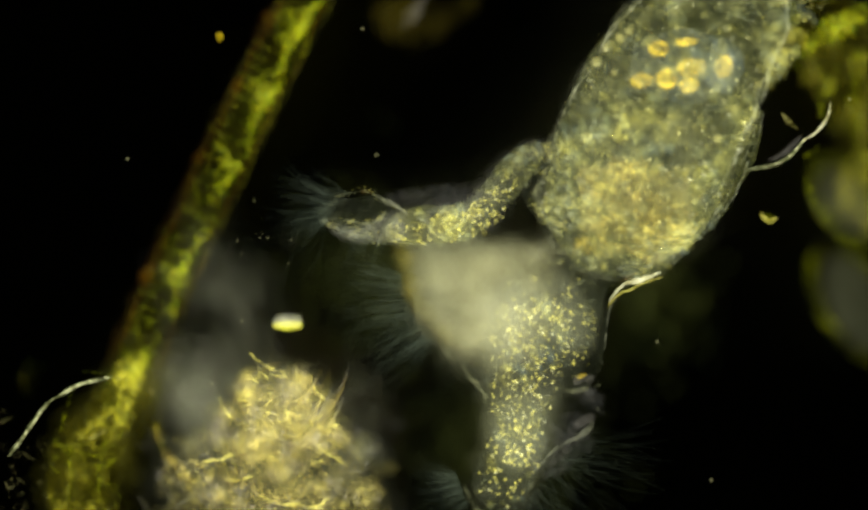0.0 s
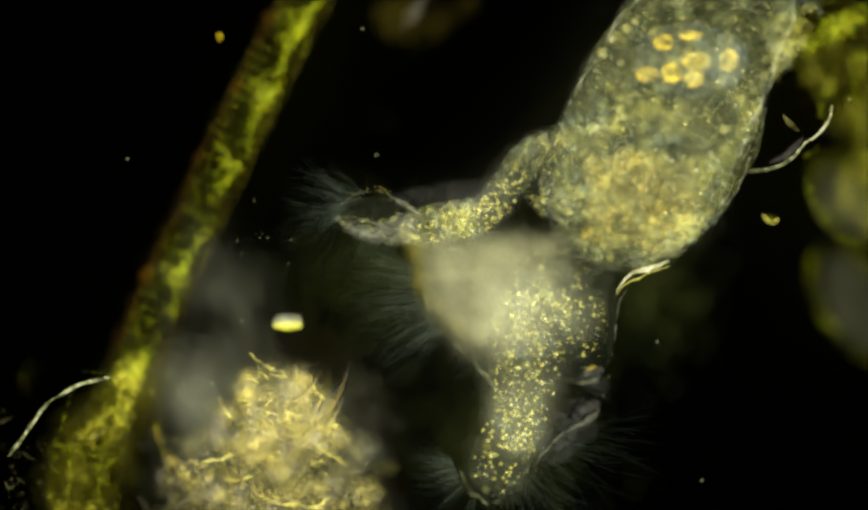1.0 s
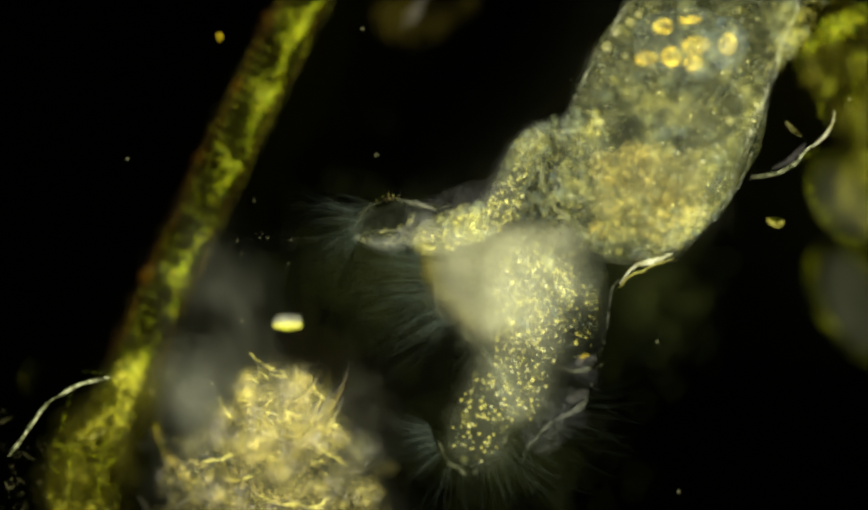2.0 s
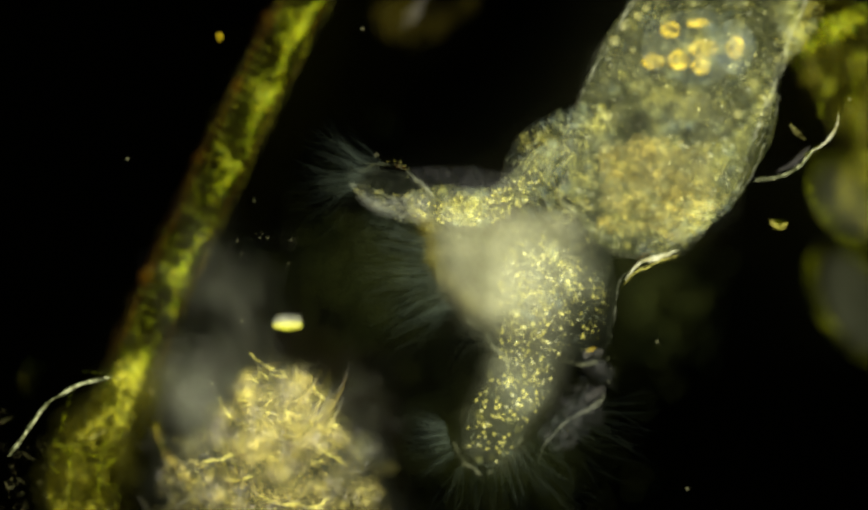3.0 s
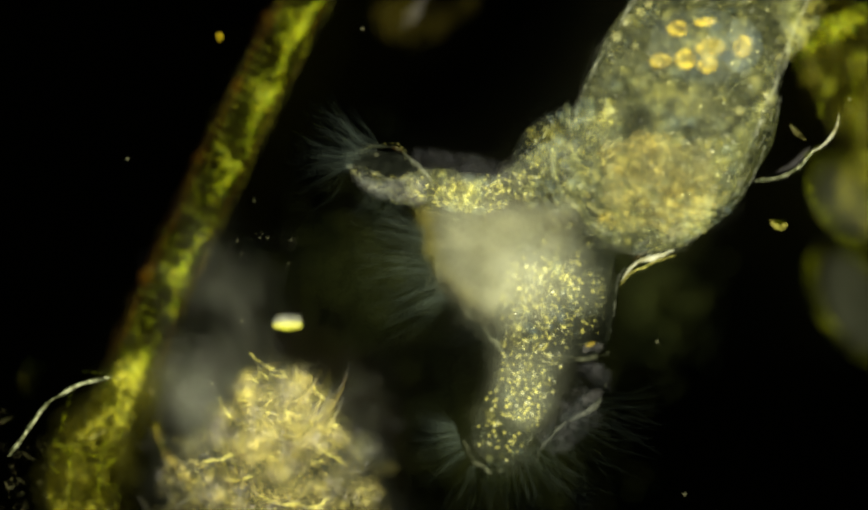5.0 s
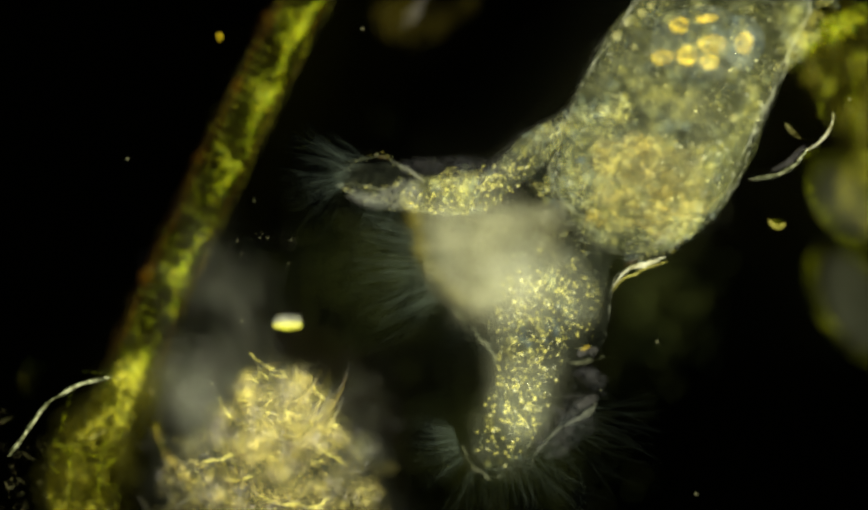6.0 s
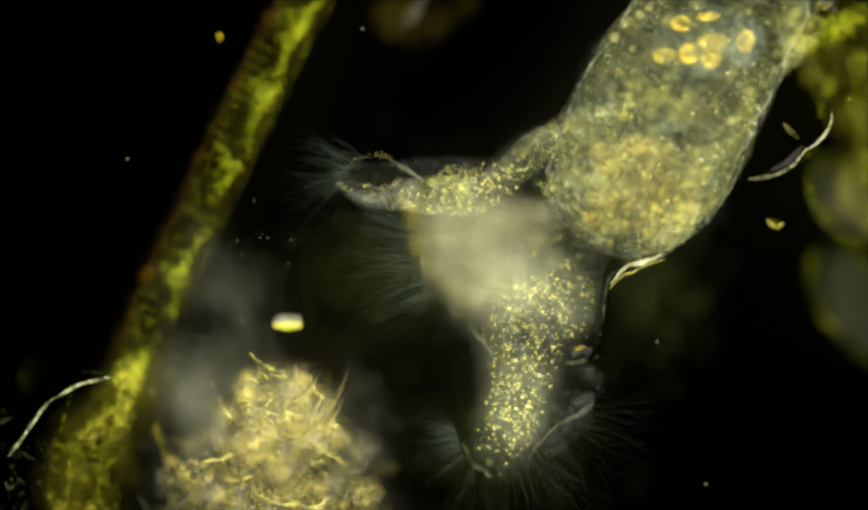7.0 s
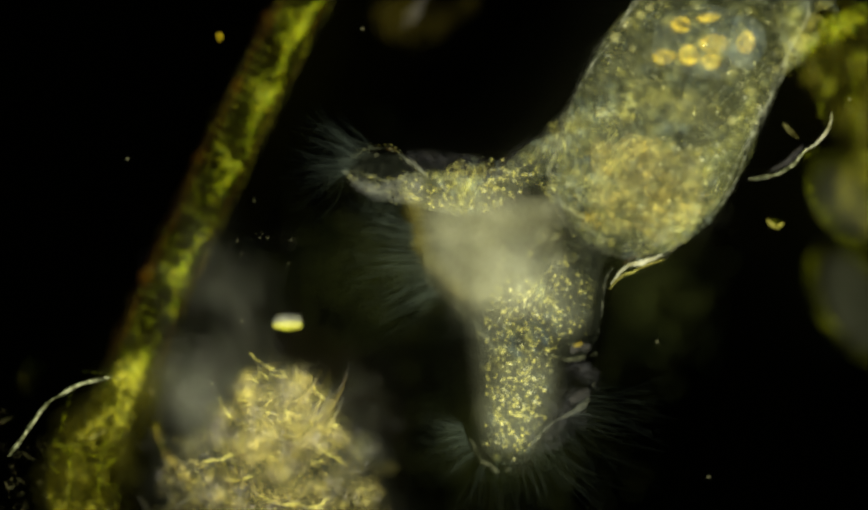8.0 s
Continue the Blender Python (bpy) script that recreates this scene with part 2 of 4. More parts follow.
def blob(centre, radii, turn=0.0, lump=0.05, size=4.0, level=4, seed=0):
    """A lumpy ellipsoid: centre and half axes on the grid, turned about the upright."""
    vs, fs = bead((0, 0, 0), 1, level, rng=random.Random(1))
    m = Matrix.Rotation(radians(turn), 3, "Z")
    c = U(*centre)
    res = []
    for v in vs:
        p = c + m @ Vector((v.x * radii[0], v.y * radii[1], v.z * radii[2])) * GRID
        q = p * size + Vector((seed * 5.1, 0, 0))
        res.append(p + noise.noise_vector(q) * lump + noise.noise_vector(q * 2.9) * lump * 0.4)
    return res, fs


def merge(shapes):
    verts, faces = [], []
    for vs, fs in shapes:
        k = len(verts)
        verts += vs
        faces += [tuple(i + k for i in f) for f in fs]
    return verts, faces


ORIGIN = {}


def part(name, shape, material, parent=None, label="", at=None):
    """Links one mesh under a thing or a part. Shapes come in world places; at is where its origin lies."""
    at = Vector(at) if at is not None else (ORIGIN[parent] if parent else Vector(shape[0][0]))
    me = bpy.data.meshes.new(name)
    me.from_pydata([Vector(v) - at for v in shape[0]], [], shape[1])
    me.polygons.foreach_set("use_smooth", [True] * len(me.polygons))
    me.materials.append(material)
    ob = new(name, me)
    ORIGIN[ob] = at
    ob.parent = parent
    ob.location = at - (ORIGIN[parent] if parent else Vector())
    if label:
        tagged(ob, label)
    return ob


def thing(name, at, label, category, group="", kind=""):
    ob = new(name)
    ob.location = at
    ORIGIN[ob] = Vector(at)
    return tagged(ob, label, category, group, kind)


def pieces(name, mesh_shape, material, parent, places, rng):
    """Separate alike grains that share one mesh: places of (world place, size)."""
    me = bpy.data.meshes.new(name)
    me.from_pydata(mesh_shape[0], [], mesh_shape[1])
    me.polygons.foreach_set("use_smooth", [True] * len(me.polygons))
    me.materials.append(material)
    for p, s in places:
        ob = new(name, me)
        ob.parent = parent
        ob.location = p - ORIGIN[parent]
        ob.rotation_euler = (rng.uniform(0, 6), rng.uniform(0, 6), rng.uniform(0, 6))
        ob.scale = (s, s, s * rng.uniform(0.92, 1))
        ORIGIN[ob] = p


def scatter(points, count, rng, inner=0.0, outer=1.0):
    """Random places inside a loft's form."""
    line = spline(points, 60)
    res = []
    widest = max(q[3] for q in line)
    while len(res) < count:
        i = rng.randrange(1, 58)
        x, y, z, w, h = line[i]
        e = 1 - min(1, min(i, 59 - i) / 9)
        if rng.random() > w * math.sqrt(1 - e * e) / widest:
            continue
        w, h = w * math.sqrt(1 - e * e), h * math.sqrt(1 - e * e)
        d = line[i + 1][:2] - line[i - 1][:2]
        d = d / (np.linalg.norm(d) + 1e-9)
        a, r = rng.uniform(0, 6.2832), math.sqrt(rng.uniform(inner ** 2, outer ** 2))
        o = rng.uniform(-1, 1) * 4
        res.append(U(x - d[1] * w * r * math.cos(a) + d[0] * o, y + d[0] * w * r * math.cos(a) + d[1] * o, z + h * r * math.sin(a)))
    return res


def dust(points, count, rng, size, inner=0.0, outer=1.0, grain=7.0, gate=0.0, tail=3.0, bare=None, top=999, streak=1.0, level=0, thin=None):
    """Fine flecks that fill a loft's form, thick in some places and thin in others."""
    shapes = []
    for p in scatter(points, count, rng, inner, outer):
        if p.z > top * GRID:
            continue
        if bare and p.z > 0 and (p - U(*bare[:3])).length < bare[3] * GRID:
            continue
        if thin and (p - U(thin[0], thin[1], p.z / GRID)).length < thin[2] * GRID and rng.random() < thin[3]:
            continue
        d = noise.noise(p * grain) + 0.5 * noise.noise(p * grain * 2.7)
        if d > gate + rng.uniform(-0.35, 0.35):
            shapes.append(bead(p, (size[0] + (size[1] - size[0]) * rng.random() ** tail) * GRID, level, 0.7, 0.25, rng, rng.uniform(1, streak)))
    return merge(shapes)


def deep(points, count, rng, depth, size=(4, 9), wide=1.0):
    """Out-of-focus flecks added under a form to imitate the soft glow round it."""
    return dust([(x, y, depth, w * wide, 30) for x, y, z, w, h in points], count, rng, size, 0, 1.1, 3, -0.4, 1)


# ---- the slide ----
FLOOR = -300  # its upper face on the grid, under the plane in focus
bm = bmesh.new()
bmesh.ops.create_cube(bm, size=1, matrix=Matrix.Translation((0, 0, FLOOR * GRID - 0.5)) @ Matrix.Diagonal((30, 12, 1, 1)))
bmesh.ops.bevel(bm, geom=bm.edges[:], offset=0.05, segments=2, affect="EDGES")
me = bpy.data.meshes.new("ground")
bm.to_mesh(me)
bm.free()
me.materials.append(GLASS)
slide = tagged(new("ground", me), "clear glass microscope slide under the specimens", "slide", kind="structure")
slide.visible_shadow = False


# ---- the algal filament ----
def algal_filament():
    rng = random.Random(3)
    t = thing("algal_filament", U(235, 650, FLOOR), "long yellow-green algal filament of cells in a row", "alga")
    axis = [(592, -90, -32, 50, 50), (551, 0, -32, 50, 50), (476, 150, -32, 50, 50), (402, 300, -32, 50, 50), (310, 500, -32, 48, 48), (250, 640, -36, 44, 46), (216, 700, -80, 36, 36), (200, 760, -85, 22, 24)]
    part("sheath", loft(axis, 80, 24, 0.012, 4, 1), ALGA, t, "thin brownish-green translucent sheath")
    line = spline(axis, 112)

    def along(i, across, up):
        a, b = line[max(int(i), 0)], line[min(int(i) + 1, 111)]
        c = a + (b - a) * (i - int(i))
        d = (b - a)[:2] / np.linalg.norm((b - a)[:2])
        return c[0] - d[1] * across, c[1] + d[0] * across, c[2] + up

    def at(y):
        return min(range(112), key=lambda q: abs(line[q][1] - y))

    tagged(part("cell_fleck", dust([(x, y, -44, w, 30) for x, y, z, w, h in axis], 3200, rng, (1.0, 3.8), 0, 0.97, 5, 0.05, 2, streak=3), CELLDUST, t, "green grains inside the cells"), kind="stuff")
    tagged(part("cell_lump", dust([(x, y, -52, w, 30) for x, y, z, w, h in axis], 1300, rng, (4, 10), 0, 0.97, 4, 0.05, 2, streak=2, level=1), CELLLUMP, t, "soft green lumps inside the cells"), kind="stuff")
    tagged(part("halo_glow", deep(axis, 230, rng, -150, wide=0.9), OLIVEHALO, t), kind="stuff")
    part("margin", loft([(*along(i, 42, -30), 10, 14) for i in (0, 18, 36, 54, 72, 88)], 60, 8, 0.03, 5, 3), BROWN, t, "reddish-brown edge of the sheath")
    for y, across, n in ((52, 36, 20), (175, 40, 14), (300, 40, 16), (515, 38, 24)):
        part("margin_spot", loft([(*along(at(y - n) , across, -30), 4, 6), (*along(at(y), across + 3, -30), 10, 9), (*along(at(y + n), across, -30), 4, 6)], 20, 10, 0.03, 8, y), RUST, t, "rusty spot on the sheath")
    for across, up, r, m in ((42, -20, 1.2, RUST), (36, -12, 1.1, RUST), (29, -8, 1.3, OLIVE), (-45, -18, 2.0, OLIVE), (-38, -14, 1.4, RUST), (-34, -10, 1.3, OLIVE), (20, -6, 1.2, OLIVE)):
        part("sheath_streak", loft([(*along(i, across + rng.uniform(-3, 3), up), r * rng.uniform(0.5, 1.4), 2) for i in range(2, 92, 9)], 110, 6, 0.02, 7, across), m, t, "fine lengthwise streak of the sheath")
    # each cell: a ribbon of chloroplast down one side, a broad ragged band across its end
    ends = (-70, 45, 165, 282, 385, 497, 655)
    for k, y in enumerate(ends):
        wide = (16, 34, 17, 15, 12, 15, 20)[k]
        i = at(y)
        part("chloroplast", loft([(*along(i - u * 0.03 + rng.uniform(-0.6, 0.6), u, -8 - abs(u) * 0.2), wide * f, 10) for u, f in ((-28, 0.6), (-18, 1), (-4, 0.9), (10, 0.6), (26, 0.4))], 30, 14, 0.07, 9, k + 20), GREEN, t)
        tagged(part("band_fleck", dust([(*along(i - u * 0.03, u, -8), wide * f * 1.2, 14) for u, f in ((-24, 0.7), (-12, 1), (2, 0.8), (30, 0.4))], 420, rng, (1.2, 5), 0, 1.1, 6, 0.05, 2, streak=3, level=1), CELLDUST, t), kind="stuff")
        if k + 1 < len(ends):
            j = at(ends[k + 1])
            steps = [i + (j - i) * q / 5 for q in range(6)]
            part("chloroplast", loft([(*along(q, -20 + rng.uniform(-8, 8), -10), rng.uniform(2, 7), 8) for q in steps], 40, 12, 0.03, 9, k), GREEN, t)
            tagged(part("ribbon_fleck", dust([(*along(q, -20 + 7 * math.sin(3 * q), -8), 9, 10) for q in steps], 300, rng, (1.2, 4.5), 0, 1.1, 6, 0.05, 2, streak=3, level=1), RIBBON, t), kind="stuff")
            part("chloroplast", loft([(*along(q, 10 + 18 * math.sin(n * 1.3 + k) , -26), rng.uniform(2, 5), 5) for n, q in enumerate(steps)], 40, 10, 0.05, 7, k + 50), GREEN, t)
            for _ in range(3):
                c = along(rng.uniform(i, j), rng.uniform(-10, 32), rng.uniform(-36, -6))
                part("chloroplast", blob(c, (rng.uniform(8, 18), rng.uniform(4, 8), 7), rng.uniform(0, 180), 0.04, 9, 3, rng.randrange(99)), GREEN, t)
        part("cross_wall", blob(along(i, 0, 0), (42, 3, 42), 26, 0.006, 5, 3, k), ALGA, t)
    return t


algal_filament()


# ---- detritus ----
def fibres(places, rng, long=(20, 50), thick=(2.0, 4.0), up=(0, 40)):
    shapes = []
    for x, y in places:
        a, n = rng.uniform(0, 3.14), rng.uniform(*long)
        z = rng.uniform(*up)
        bend = rng.uniform(-0.5, 0.5)
        c, s = math.cos(a), math.sin(a)
        pts = [(x - c * n / 2, y - s * n / 2, z), (x - s * bend * n * 0.4, y + c * bend * n * 0.4, z + rng.uniform(-6, 6)), (x + c * n / 2, y + s * n / 2, z + rng.uniform(-6, 6))]
        shapes.append(strand(pts, rng.uniform(*thick), 8, 5))
    return shapes


def detritus_clump():
    rng = random.Random(5)
    t = thing("detritus_clump", U(500, 800, FLOOR), "pale yellow clump of fibrous detritus on the slide", "detritus")
    form = [(520, 662, -56, 58, 46), (512, 708, -54, 88, 56), (505, 762, -54, 116, 60), (500, 838, -54, 184, 62), (482, 980, -54, 242, 62)]
    part("clump", loft([(x, y, z, w * 0.86, h * 0.8) for x, y, z, w, h in form[2:]], 70, 60, 0.12, 5, 2), MUD, t)
    tagged(part("clump_fleck", dust(form, 30000, rng, (0.5, 2.0), 0, 1.04, 6, 0.2, 2, streak=6), MUDDUST, t, "pale yellow grain of the clump"), kind="stuff")
    tagged(part("clump_lump", dust(form[1:], 2300, rng, (3.5, 14), 0, 1.2, 5, 0.2, 2, streak=3, level=1, top=-22), MUDLUMP, t, "soft pale lumps of the clump"), kind="stuff")
    tagged(part("halo_glow", deep(form, 2300, rng, -190, wide=1.08), HALO, t), kind="stuff")
    flat = [(x, y, 0, w * 0.95, 1) for x, y, z, w, h in form]
    spots = lambda n: [(q.x / GRID + 784, 461 - q.y / GRID) for q in scatter(flat, n, rng)]
    for s in fibres(spots(380), rng, (10, 34), (0.7, 1.9), (-60, 0)):
        part("pale_fibre", s, STROKE, t)
    for s in fibres(spots(200), rng, (26, 70), (1.2, 2.8), (-60, -6)):
        part("soft_fibre", s, TANGLE, t, "soft ochre strand of the tangle")
    # a combed tuft of fine hairs on one flank
    for k in range(26):
        x, y, b = rng.uniform(545, 612), rng.uniform(700, 775), rng.uniform(-8, 8)
        part("fine_hair", strand([(x + 22, y - 38 + b, -20), (x + 4, y, -14), (x - 20, y + 26 + b, -22)], rng.uniform(0.8, 1.8), 10, 5), STROKE, t)
    for s in fibres(spots(20), rng, (14, 36), (1.0, 2.2), (-20, 10)):
        part("fibre", s, FIBRE, t)
    for (x, y, n, a) in ((475, 655, 62, 35), (405, 735, 44, 62), (395, 828, 60, -10), (597, 820, 78, 38), (615, 832, 16, 80), (575, 708, 40, 55), (592, 770, 42, -5), (452, 705, 38, -45), (510, 905, 90, 12), (575, 910, 46, -25), (430, 865, 60, -8)):
        c, q = math.cos(radians(a)) * n / 2, math.sin(radians(a)) * n / 2
        part("fibre", loft([(x - c, y - q, 4, 0.8, 2), (x - c * 0.4 - q * 0.1, y - q * 0.4 + c * 0.08, 8, 3, 3), (x + c * 0.1 - q * 0.06, y + q * 0.1 + c * 0.1, 8, 1.8, 3), (x + c * 0.6, y + q * 0.6, 8, 3.2, 3), (x + c, y + q, 4, 1.4, 2)], 28, 8, 0.008, 20, x), FIBRE, t, "bright yellow-white fibre")
    tagged(part("fleck", merge([bead(U(x, y, rng.uniform(-80, 10)), rng.uniform(0.8, 2) * GRID, 1, 0.6, 0.2, rng) for x, y in spots(700)]), FIBRE, t), kind="stuff")
    return t


detritus_clump()


def haze(name, label, centre, radii, count, size, material, seed):
    """A loose cloud of fine flecks, densest in the middle."""
    rng = random.Random(seed)
    shapes = []
    for _ in range(count):
        o = Vector([max(-1.9, min(1.9, rng.gauss(0, 0.5))) * r for r in radii])
        p = U(centre[0] + o.x, centre[1] - o.y, centre[2] + o.z)
        if material == GREY and noise.noise(p * 3.2 + Vector((seed, 0, 0))) < rng.uniform(-0.3, 0.25):
            continue
        shapes.append(bead(U(centre[0] + o.x, centre[1] - o.y, centre[2] + o.z), rng.uniform(0.5, 1.3) * size * GRID, 1, 0.5, 0.1, rng))
    return tagged(part(name, merge(shapes), material, None, label, U(centre[0], centre[1], FLOOR)), label, "suspension", kind="stuff")


haze("haze_glow_cloud", "faint grey cloud of fine suspended matter", (395, 590, -150), (95, 170, 60), 2600, 3, GREY, 8)
haze("haze_glow_cloud", "faint grey halo of fine matter round the clump", (352, 716, -120), (95, 110, 50), 3200, 3, GREY, 9)
# flecks added to give the clump's flank its soft halo
haze("haze_glow_cloud", "pale grey-violet halo along the flank of the clump", (640, 800, -130), (55, 110, 40), 900, 4, GREY, 19)
haze("haze_glow_cloud", "dim olive cloud beside the olive sheet", (262, 690, -150), (50, 70, 50), 800, 4.5, OLIVEHALO, 15)


# green flecks added to imitate the dim background glow round the rotifer
haze("haze_glow_cloud", "very faint greenish glow round the crown, set as flecks", (690, 490, -200), (170, 150, 60), 620, 7, MURK, 10)
haze("haze_glow_cloud", "very faint greenish glow beside the neck, set as flecks", (1170, 520, -200), (120, 140, 60), 450, 7, MURK, 13)
haze("haze_glow_cloud", "very faint greenish glow round the lower lobe, set as flecks", (910, 800, -200), (180, 140, 60), 560, 7, MURK, 11)


def olive_patch():
    rng = random.Random(9)
    t = thing("olive_detritus", U(170, 800, FLOOR), "olive-brown translucent sheet of decaying matter", "detritus")
    part("sheet", loft([(222, 680, -60, 34, 20), (200, 750, -60, 40, 30), (165, 840, -60, 62, 30), (140, 960, -60, 66, 30)], 40, 24, 0.06, 4, 4), OLIVE, t)
    tagged(part("sheet_fleck", dust([(240, 650, -36, 30, 24), (218, 735, -40, 26, 24), (165, 835, -40, 54, 26), (140, 960, -40, 60, 26)], 3700, rng, (1.0, 4.6), 0, 1.1, 7, 0.16, 2, streak=5), GREENDUST, t, "olive grain of the sheet"), kind="stuff")
    for pts, r in (([(160, 792, -12), (180, 784, -8), (192, 776, -12)], 2.6),):
        part("streak", loft([(*p, r, r) for p in pts], 24, 8, 0.01, 12, int(r)), PALE, t, "thin bright streak in the sheet")
    tagged(part("halo_glow", deep([(240, 660, 0, 40, 0), (205, 750, 0, 70, 0), (165, 840, 0, 85, 0), (150, 960, 0, 95, 0)], 700, rng, -150), OLIVEHALO, t), kind="stuff")
    tagged(part("bright_fleck", dust([(95, 800, -40, 6, 8), (130, 812, -40, 12, 10), (170, 806, -40, 14, 10), (200, 785, -40, 8, 10), (210, 740, -40, 8, 10), (212, 690, -40, 6, 8)], 800, rng, (1.2, 5), 0, 1.1, 5, 0, 2, streak=3, level=1), CELLDUST, t), kind="stuff")
    tagged(part("edge_fleck", dust([(272, 700, -40, 5, 8), (284, 770, -40, 7, 8), (308, 830, -40, 9, 8), (350, 880, -40, 10, 8)], 700, rng, (1, 3.2), 0, 1.1, 6, 0, 2, streak=3), BROWNDUST, t, "brown edge of the sheet"), kind="stuff")
    for pts, r in (([(212, 690, -14), (216, 730, -12), (208, 765, -12), (196, 792, -14)], 2.2), ([(268, 640, -24), (246, 690, -22), (230, 740, -22), (214, 796, -24)], 3.2), ([(236, 690, -20), (224, 740, -18), (208, 792, -20)], 1.6), ([(130, 700, -26), (122, 740, -26), (108, 780, -28), (98, 800, -28)], 1.8), ([(196, 796, -20), (176, 812, -18), (150, 818, -18), (118, 812, -20)], 2.6), ([(190, 800, -24), (180, 850, -22), (176, 890, -24)], 3), ([(120, 815, -24), (128, 860, -24), (120, 910, -24)], 2.4), ([(150, 672, -18), (185, 676, -16), (216, 690, -16)], 2), ([(96, 798, -20), (112, 806, -18), (140, 806, -18), (165, 800, -20)], 3)):
        part("fold", loft([(*p, r, r) for p in pts], 30, 8, 0.01, 14, int(r * 10)), GREEN, t, "yellow-green fold of the sheet")
    part("edge", strand([(274, 715, -70), (286, 785, -66), (312, 836, -62), (350, 876, -66)], 9, 24, 8), GREEN, t, "ochre edge of the sheet")
    for s in fibres([(rng.uniform(95, 215), rng.uniform(806, 925)) for _ in range(46)], rng, (18, 60), (0.8, 2.0), (-34, -2)):
        part("fibre", s, GREEN, t)
    for k in range(14):
        x, y = rng.uniform(205, 262), rng.uniform(650, 780)
        part("fibre", strand([(x + 12 - (y - 650) * 0.3, y - 26, -26), (x - (y - 650) * 0.3 + rng.uniform(-4, 4), y, -18), (x - 12 - (y - 650) * 0.3, y + 26, -26)], rng.uniform(0.8, 1.8), 10, 5), GREEN, t)
    return t


olive_patch()
arc = part("curved_thread", loft([(x, y, z, w, w) for (x, y, z), w in zip([(15, 825, -5), (30, 805, -3), (45, 785, 0), (57, 767, 0), (70, 748, 0), (82, 734, 0), (95, 722, 0), (117, 708, -3), (140, 697, -5), (172, 687, -10), (205, 680, -15)], (1.2, 2.6, 2.0, 2.8, 2.2, 2.8, 1.0, 3.0, 2.4, 2.6, 0.8))], 90, 8, 0.004, 16, 4), THREAD, None, "bright curved thread on the olive detritus", U(60, 760, FLOOR))
tagged(arc, category="thread")
block = [U(520, 581, -42) + Matrix.Rotation(radians(5), 3, "Z") @ Vector((x * 26 * (1 - 0.25 * y * y * (z < 0)), y * 10 - 2 * x, z * 11)) * GRID for z in (-1, 1) for x, y in ((-1, -0.6), (-0.9, -1), (0.6, -1), (1, -0.7), (1, 0.8), (0.85, 1), (-0.5, 1), (-1, 0.5))]
grain = part("mineral_grain", (block, [tuple(range(7, -1, -1)), tuple(range(8, 16))] + [(k, (k + 1) % 8, (k + 1) % 8 + 8, k + 8) for k in range(8)]), CRYSTAL, None, "bright white mineral grain beside the clump", U(520, 581, FLOOR))
part("yellow_edge", loft([(492, 589, -26, 4, 5), (520, 590, -24, 9, 6), (548, 586, -26, 5, 5)], 20, 8, 0.004, 9, 1), LEMON, grain, "yellow lower edge")
tagged(grain, category="mineral")
yellow = part("yellow_particle", blob((398, 66, -14), (8, 7, 7), 0, 0.012, 14, 3), AMBER, None, "small golden particle beside the filament", U(398, 66, FLOOR))
part("core", blob((399, 65, 0), (4, 3.5, 4), 0, 0.005, 14, 2), GOLD, yellow, "bright core")
tagged(yellow, category="particle")


rng = random.Random(31)
bits = tagged(part("debris_bit", merge(fibres([(rng.uniform(0, 95), rng.uniform(740, 925)) for _ in range(9)], rng, (10, 28), (0.6, 1.2), (-30, 0)) + [bead(U(rng.uniform(0, 90), rng.uniform(800, 925), rng.uniform(-60, 0)), rng.uniform(0.8, 2.4) * GRID, 1, 0.7, 0.2, rng) for _ in range(34)]), PALE, None, "", U(45, 850, FLOOR)), "loose pale bits of debris on the slide", "debris", kind="stuff")
tuft = tagged(part("green_tuft", dust([(55, 655, -80, 16, 16), (57, 685, -80, 22, 20), (60, 712, -80, 14, 14)], 110, rng, (1.2, 3.6), 0, 1.2, 8, 0.0), CELLDUST, None, "", U(56, 685, FLOOR)), "dim green tuft beside the thread", "alga", kind="stuff")
mites = tagged(part("fine_speck", merge([bead(U(rng.gauss(450, 32), rng.gauss(435, 45), rng.uniform(-25, 15)), rng.uniform(0.8, 2.6) * GRID, 1, 0.8, 0.2, rng) for _ in range(13)]), SPECK, None, "", U(450, 435, FLOOR)), "scatter of fine pale specks in the water", "speck", kind="stuff")


